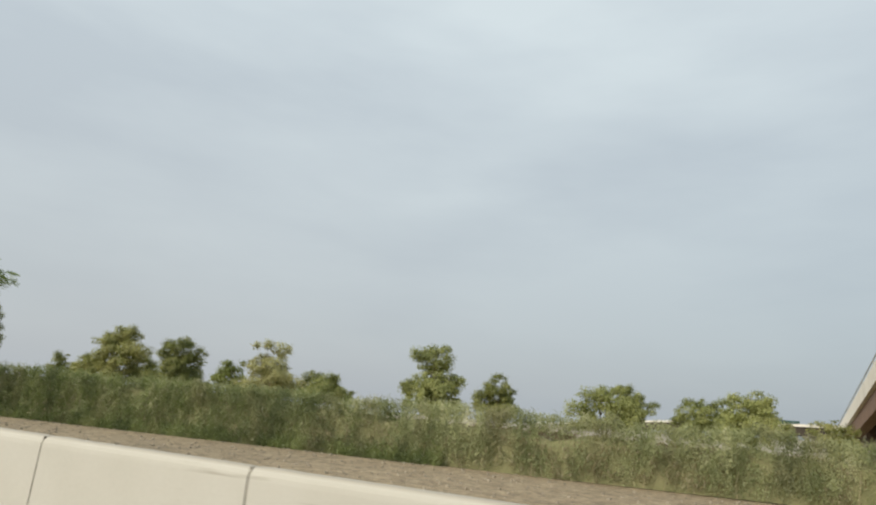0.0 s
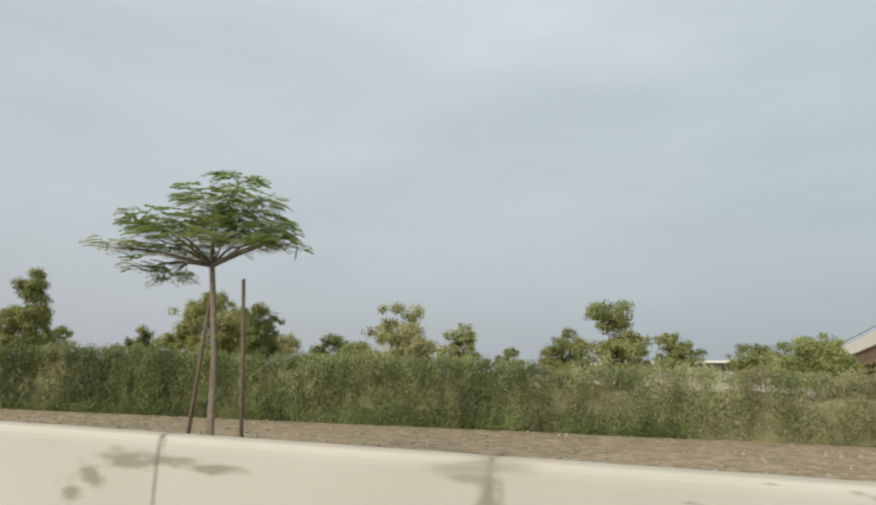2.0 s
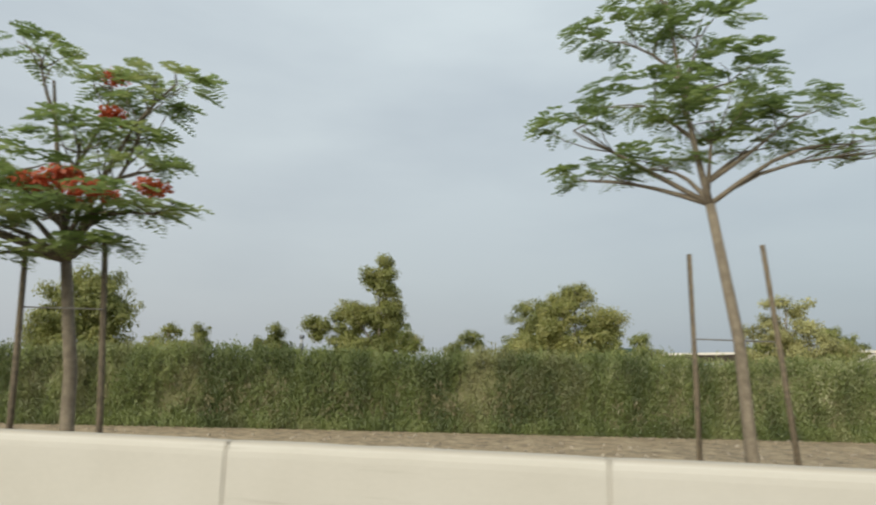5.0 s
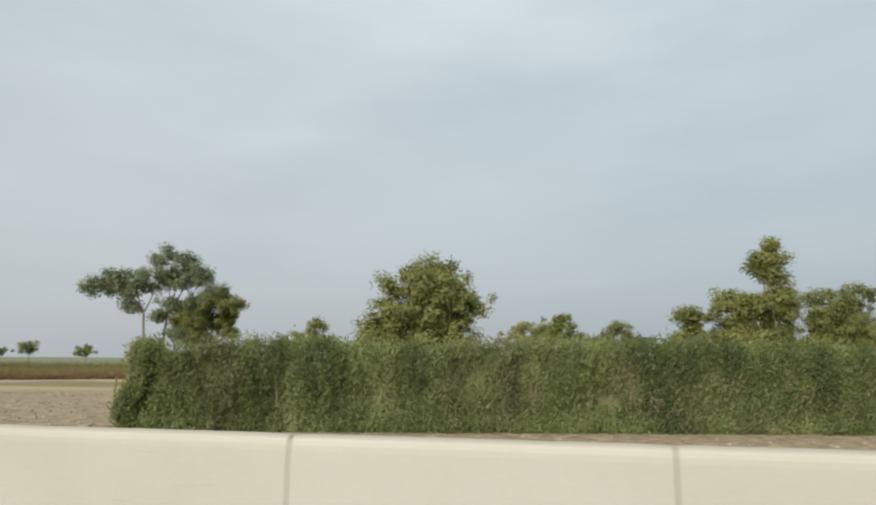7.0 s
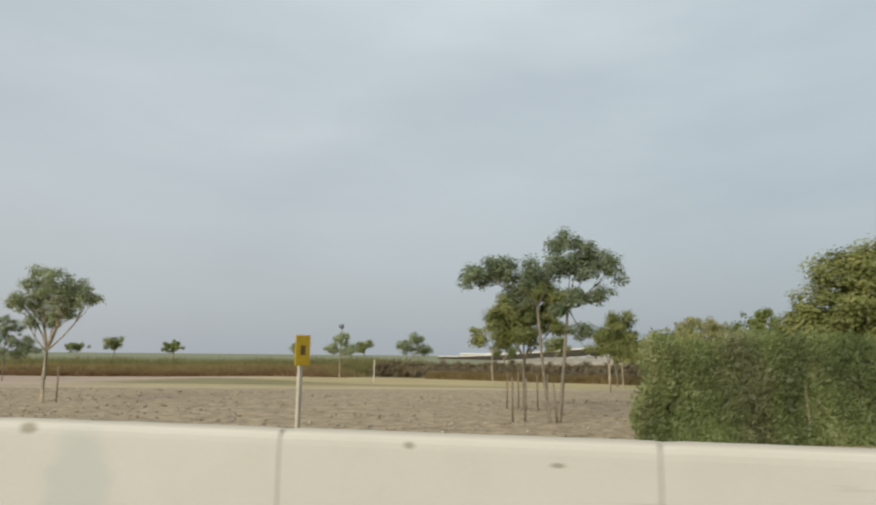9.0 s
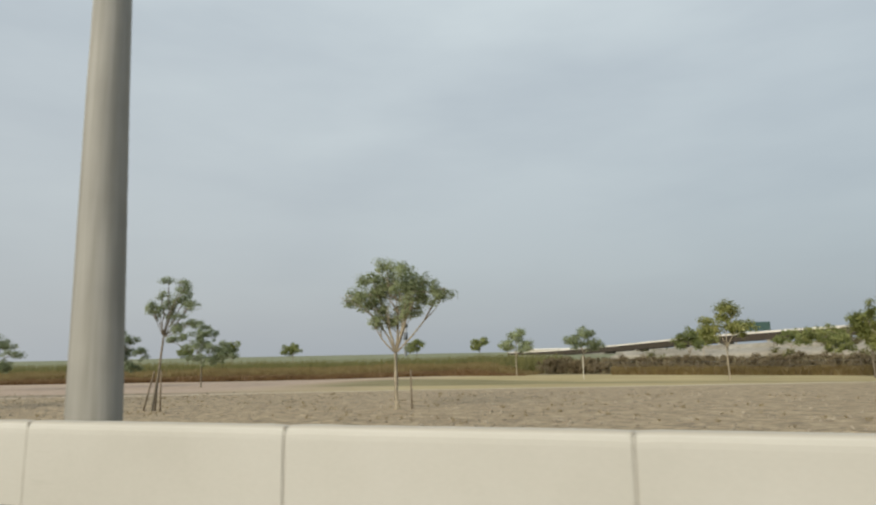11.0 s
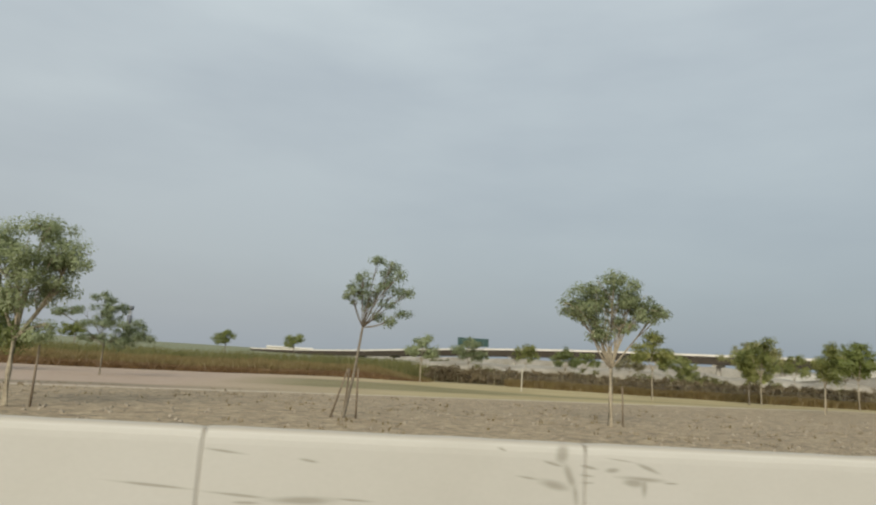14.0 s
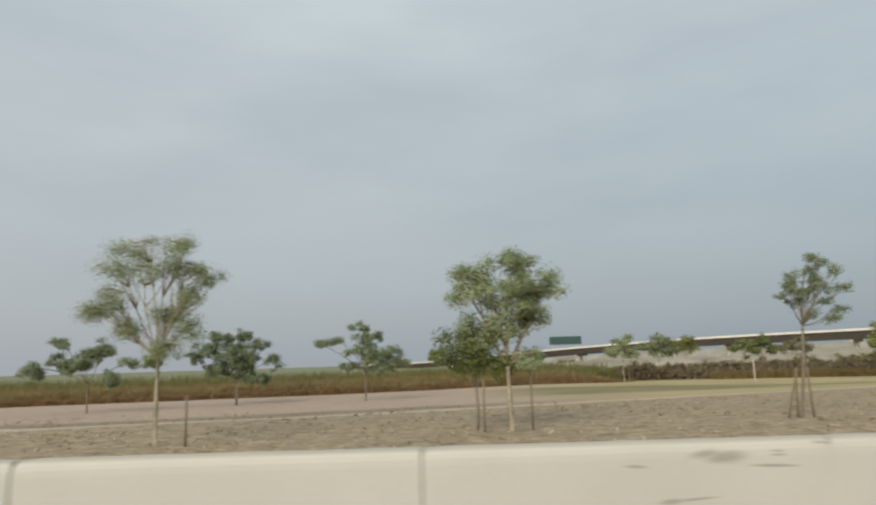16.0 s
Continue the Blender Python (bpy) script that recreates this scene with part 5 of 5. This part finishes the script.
def fence():
    me = mesh_of("fence_post", [], [], MAT["stake"])
    bm = box(-0.035, -0.035, 0, 0.035, 0.035, 1.35, 0.006)
    bm.to_mesh(me)
    bm.free()
    root = new("field_fence")
    tops = []
    for i in range(34):
        p = new("post", me)
        p.parent = root
        x = -80 + i * 2.6
        p.location = (x, scrub_y(x) - 2.2, ground_z(x, scrub_y(x) - 2.2))
        tops.append(Vector(p.location))
    for z in (0.45, 0.85, 1.25):
        s = Soup()
        s.tube([p + Vector((0, -0.05, z)) for p in tops], [0.012] * len(tops), 4)
        part("wire", s.geo(), MAT["wire"], root)
    tagged(root, "weathered wooden post and wire field fence", "fence")


fence()


def clods():
    rng = random.Random(77)
    s = Soup()
    for _ in range(17000):
        x, y = rng.uniform(-150, 25), 15.5 + 22 * rng.random() ** 1.3
        if x > HEDGE_END and y > hedge_y(x) - 0.2:
            continue
        r = 0.018 + 0.085 * rng.random() ** 4.0
        s.blob(Vector((x, y, ground_z(x, y) + r * 0.2)), r, rng)
    ob = part("soil_clods", s.geo(), MAT["clod"])
    tagged(ob, "scattered dry soil clods and stones on the verge", "soil", kind="stuff")
    s = Soup()
    for _ in range(2600):
        x, y = rng.uniform(-150, -55), 16 + 20 * rng.random()
        k = noise.noise(Vector((x * 0.3, y * 0.5, 4)))
        if k < 0.1:
            continue
        for _ in range(3):
            d = Vector((rng.uniform(-0.5, 0.5), rng.uniform(-0.5, 0.5), 1)).normalized()
            s.leaf(Vector((x + rng.uniform(-0.1, 0.1), y + rng.uniform(-0.1, 0.1), ground_z(x, y) - 0.02)), d, d.cross(Vector((0, 1, 0.2))).normalized(), rng.uniform(0.08, 0.2), 0.03)
    ob = part("dry_weeds", s.geo(), MAT["grass_dry"])
    tagged(ob, "thin dry weeds on the bare verge", "weeds", kind="stuff")


clods()

# ---- marker sign, posts, column ----


def marker_sign():
    root = new("marker_sign")
    root.location = (-69.1, 17.35, GROUND)
    root.rotation_euler = (0, 0, radians(70))
    part("post", box(-0.07, -0.05, -0.1, 0.07, 0.05, 2.0, 0.012), MAT["white_paint"], root, "white painted post")
    b = part("board", box(-0.30, -0.085, 1.92, 0.30, -0.055, 2.80, 0.02), MAT["yellow"], root, "yellow board")
    part("mark", box(-0.10, -0.092, 2.22, 0.10, -0.0855, 2.50, 0.003), MAT["sign_mark"], b, "dark square mark")
    tagged(root, "yellow marker sign on a white post in the verge", "sign")


marker_sign()
wp = part("marker_post", box(-80.09, 57.71, GROUND - 0.5, -79.99, 57.81, 0.97, 0.015), MAT["white_paint"])
tagged(wp, "white concrete marker post at the grass edge", "post")


def column():
    root = new("steel_column")
    root.location = (-83.08, 7.3, -0.68)
    s = Soup()
    s.tube([Vector((0, 0, -0.3)), Vector((0, 0, 1.0)), Vector((-0.14, 0, 6.1)), Vector((-0.25, 0, 12.0))], [0.40, 0.385, 0.31, 0.22], 40)
    part("shaft", s.geo(), MAT["steel"], root, smooth=True)
    part("base_plate", box(-0.6, -0.6, -0.3, 0.6, 0.6, -0.24, 0.01), MAT["steel"], root)
    tagged(root, "thick tapered grey steel lighting column behind the barrier", "column")


column()
# ---- viaduct and the far distance ----
ROUTE = [(150.0, 50.0, 8.40), (112.0, 126.0, 9.00), (73.3, 194.4, 9.27), (39.1, 245.2, 9.41), (0.3, 293.6, 8.96), (-42.7, 346.7, 7.02), (-91.9, 420.8, 3.73), (-139.1, 496.8, 1.66), (-180.0, 561.9, 0.85)]
# near edge of the ramp that crosses over the road and comes down beyond the hedge
RAMP = [(8.3, -60.0, 13.80), (10.2, -30.0, 13.80), (12.3, 0.0, 13.40), (16.0, 44.0, 10.56), (19.6, 90.9, 7.49), (23.4, 140.7, 4.33), (27.1, 188.6, 0.86), (29.1, 216.3, -0.50)]


def smooth_route(route, bits=5):
    pts = [Vector(p) for p in route]
    fine = []
    for i in range(len(pts) - 1):
        p0, p1, p2, p3 = pts[max(i - 1, 0)], pts[i], pts[i + 1], pts[min(i + 2, len(pts) - 1)]
        for k in range(bits):
            t = k / bits
            fine.append(0.5 * ((2 * p1) + (p2 - p0) * t + (2 * p0 - 5 * p1 + 4 * p2 - p3) * t * t + (3 * p1 - p0 - 3 * p2 + p3) * t ** 3))
    fine.append(pts[-1])
    return fine


def sweep(root, fine, name, prof, mat, label=""):
    """A profile (across, up) drawn along a route; across is positive to the right of the way."""
    v, f = [], []
    for i, p in enumerate(fine):
        d = fine[min(i + 1, len(fine) - 1)] - fine[max(i - 1, 0)]
        d.z = 0
        d.normalize()
        sd = Vector((d.y, -d.x, 0))
        for a, z in prof:
            v.append(p + sd * a + Vector((0, 0, z)))
    n = len(prof)
    for i in range(len(fine) - 1):
        for k in range(n):
            a, b = i * n + k, i * n + (k + 1) % n
            f.append((a, a + n, b + n, b))
    f += [tuple(range(n)), tuple((len(fine) - 1) * n + k for k in reversed(range(n)))]
    return part(name, (v, f), MAT[mat], root, label)


def pier_at(root, p, d, half, top):
    g = ground_z(p.x, p.y)
    s = Soup()
    s.tube([Vector((p.x, p.y, g - 0.3)), Vector((p.x, p.y, top - 0.9))], [0.9, 0.9], 14)
    pier = part("pier", s.geo(), MAT["pier"], root, "round concrete pier", True)
    bm = box(-half, -0.8, -0.9, half, 0.8, 0.0, 0.1)
    bmesh.ops.transform(bm, matrix=Matrix.Translation((p.x, p.y, top)) @ Matrix.Rotation(math.atan2(-d.x, d.y), 4, "Z"), verts=bm.verts)
    part("crosshead", bm, MAT["pier"], pier)


def viaduct():
    root = new("viaduct")
    fine = smooth_route(ROUTE)
    # slab shares the girder colour, so the dark band starts below the parapet
    sweep(root, fine, "deck", [(-5.0, -1.25), (-5.0, -0.75), (5.0, -0.75), (5.0, -1.25)], "girder", "deck slab in the dark girder colour")
    sweep(root, fine, "parapet", [(-5.2, -0.80), (-5.2, 0.0), (-5.001, 0.0), (-5.001, -0.80)], "deck", "pale concrete parapet")
    sweep(root, fine, "parapet", [(5.001, -0.80), (5.001, 0.0), (5.2, 0.0), (5.2, -0.80)], "deck", "pale concrete parapet")
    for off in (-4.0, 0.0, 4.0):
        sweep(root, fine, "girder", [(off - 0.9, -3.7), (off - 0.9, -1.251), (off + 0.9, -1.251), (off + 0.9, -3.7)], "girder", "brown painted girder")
    for i in range(2, len(fine) - 4, 2):
        p = fine[i]
        if p.z - 3.0 - ground_z(p.x, p.y) > 1.4:
            pier_at(root, p, fine[i + 1] - fine[i - 1], 4.4, p.z - 3.701)
    tagged(root, "long road viaduct with pale parapets and brown girders", "viaduct")


viaduct()


def ramp_bridge():
    root = new("ramp_bridge")
    fine = smooth_route(RAMP, 8)
    up = [p for p in fine if p.y < 122]
    sweep(root, fine, "deck", [(0.0, -1.55), (0.0, -1.0), (10.0, -1.0), (10.0, -1.55)], "parapet")
    sweep(root, fine, "parapet", [(0.0, -0.999), (0.0, 0.0), (0.25, 0.0), (0.25, -0.999)], "parapet", "pale concrete parapet")
    sweep(root, fine, "parapet", [(9.75, -0.999), (9.75, 0.0), (10.0, 0.0), (10.0, -0.999)], "parapet", "pale concrete parapet")
    rail = sweep(root, fine, "handrail", [(0.08, 0.52), (0.08, 0.60), (0.16, 0.60), (0.16, 0.52)], "steel", "thin steel handrail")
    for p in fine[::2]:
        part("rail_post", box(p.x + 0.09, p.y - 0.03, p.z + 0.001, p.x + 0.15, p.y + 0.03, p.z + 0.519), MAT["steel"], rail)
    for off in (0.9, 3.6, 6.4, 9.1):
        sweep(root, up, "girder", [(off - 0.55, -3.3), (off - 0.55, -1.551), (off + 0.55, -1.551), (off + 0.55, -3.3)], "girder_brown", "brown painted girder")
    for i in range(4, len(up) - 2, 6):
        p = up[i]
        if -14 < p.y < 12:
            continue
        pier_at(root, p + Vector((5.0, -0.5, 0)), up[i + 1] - up[i - 1], 4.8, p.z - 3.301)
    low = [p for p in fine if p.y > 119]
    v, f = [], []
    for p in low:
        for a in (0.3, 9.7):
            for z in (min(p.z - 1.551, 9.0), GROUND - 0.3):
                v.append(Vector((p.x + a, p.y, max(z, GROUND - 0.3))))
    for i in range(len(low) - 1):
        a = i * 4
        f += [(a, a + 4, a + 5, a + 1), (a + 2, a + 3, a + 7, a + 6)]
    f += [(0, 1, 3, 2)]
    part("abutment", (v, f), MAT["pier"], root, "pale concrete retaining wall")
    tagged(root, "sloping concrete ramp bridge with brown girders and handrail", "bridge")


ramp_bridge()


def earth_bank():
    """Pale sandy fill heaped along the far side of the viaduct."""
    root = new("earth_bank")
    way = [p + Vector((26, 22, 0)) for p in smooth_route(ROUTE[1:-1])]
    v, f, n = [], [], 6
    for i, p in enumerate(way):
        g = ground_z(p.x, p.y) - 0.3
        h = max(0.5, (p.z - 1.2) * 0.72) * (0.85 + 0.25 * noise.noise(Vector((i * 0.45, 3, 0)))) - g
        for a, k in ((-9, 0), (-5, 0.55), (-2.5, 0.92), (2.5, 1.0), (5.5, 0.6), (10, 0)):
            v.append(Vector((p.x + a * 0.77, p.y + a * 0.64, g + h * k * (1 + 0.12 * noise.noise(Vector((i * 0.9, a, 0)))))))
    for i in range(len(way) - 1):
        for k in range(n - 1):
            a = i * n + k
            f.append((a, a + n, a + n + 1, a + 1))
    part("bank", (v, f), MAT["pile"], root, smooth=True)
    tagged(root, "long pale bank of sandy fill behind the viaduct", "embankment")


earth_bank()


def gantry():
    root = new("gantry_sign")
    root.location = (52, 800, 15.5)
    part("board", box(-20.0, -0.4, 4.2, 20.0, 0.4, 14.2, 0.1), MAT["sign_green"], root, "dark green board")
    for x in (-17, 17):
        part("leg", box(x - 0.7, -0.5, -17.0, x + 0.7, 0.5, 4.2, 0.05), MAT["pier"], root)
    tagged(root, "large dark green highway sign beside the viaduct", "sign")


gantry()


def low_shed():
    """A long low white building far off at the end of the viaduct."""
    root = new("farm_shed")
    x, y = -166, 705
    g = ground_z(x, y) - 0.6
    root.location = (x, y, g)
    part("wall", box(-24, -6, 0, 24, 6, 5.0, 0.05), MAT["white_paint"], root)
    bm = bmesh.new()
    vs = [bm.verts.new(p) for p in ((-24.6, -6.6, 5.01), (24.6, -6.6, 5.01), (24.6, 0, 6.4), (-24.6, 0, 6.4), (-24.6, 6.6, 5.01), (24.6, 6.6, 5.01))]
    for q in ((0, 1, 2, 3), (3, 2, 5, 4), (0, 3, 4), (1, 5, 2), (0, 4, 5, 1)):
        bm.faces.new([vs[i] for i in q])
    part("roof", bm, MAT["deck"], root, "pale low gable roof")
    tagged(root, "long low white shed far across the fields", "building")


low_shed()


def mast():
    root = new("telecom_mast")
    x, y = -346, 739
    root.location = (x, y, ground_z(x, y) - 2)
    s = Soup()
    s.tube([Vector((0, 0, 0)), Vector((0, 0, 30)), Vector((0, 0, 42.0))], [2.0, 1.7, 1.4], 12)
    part("shaft", s.geo(), MAT["stack"], root, smooth=True)
    for z0, z1, r in ((22, 31, 2.7), (37.2, 41.5, 3.1)):
        s = Soup()
        s.tube([Vector((0, 0, z0)), Vector((0, 0, z1))], [r, r], 12)
        part("antenna_drum", s.geo(), MAT["stack_band"], root, "dark ring of antennas", True)
    tagged(root, "tall thin grey telecom mast on the horizon", "mast")


mast()


def gravel():
    rng = random.Random(5)
    heaps = ((-30, 150, 15, 2.6), (-12, 156, 17, 3.0), (8, 150, 14, 2.5), (-48, 152, 14, 2.2), (-66, 160, 16, 2.0), (22, 140, 12, 2.4))
    for x, y, r, h in heaps:
        bm = bmesh.new()
        bmesh.ops.create_icosphere(bm, subdivisions=3, radius=1.0)
        for v in bm.verts:
            k = 1 + 0.12 * noise.noise(v.co * 1.7 + Vector((x, y, 0)))
            v.co = Vector((v.co.x * r * k, v.co.y * r * 0.6 * k, max(v.co.z, -0.2) * h * k))
        ob = part("sand_mound", bm, MAT["pile"], smooth=True)
        ob.location = (x, y, GROUND)
        tagged(ob, "pale mound of sand near the viaduct", "mound", "sand mounds")


gravel()
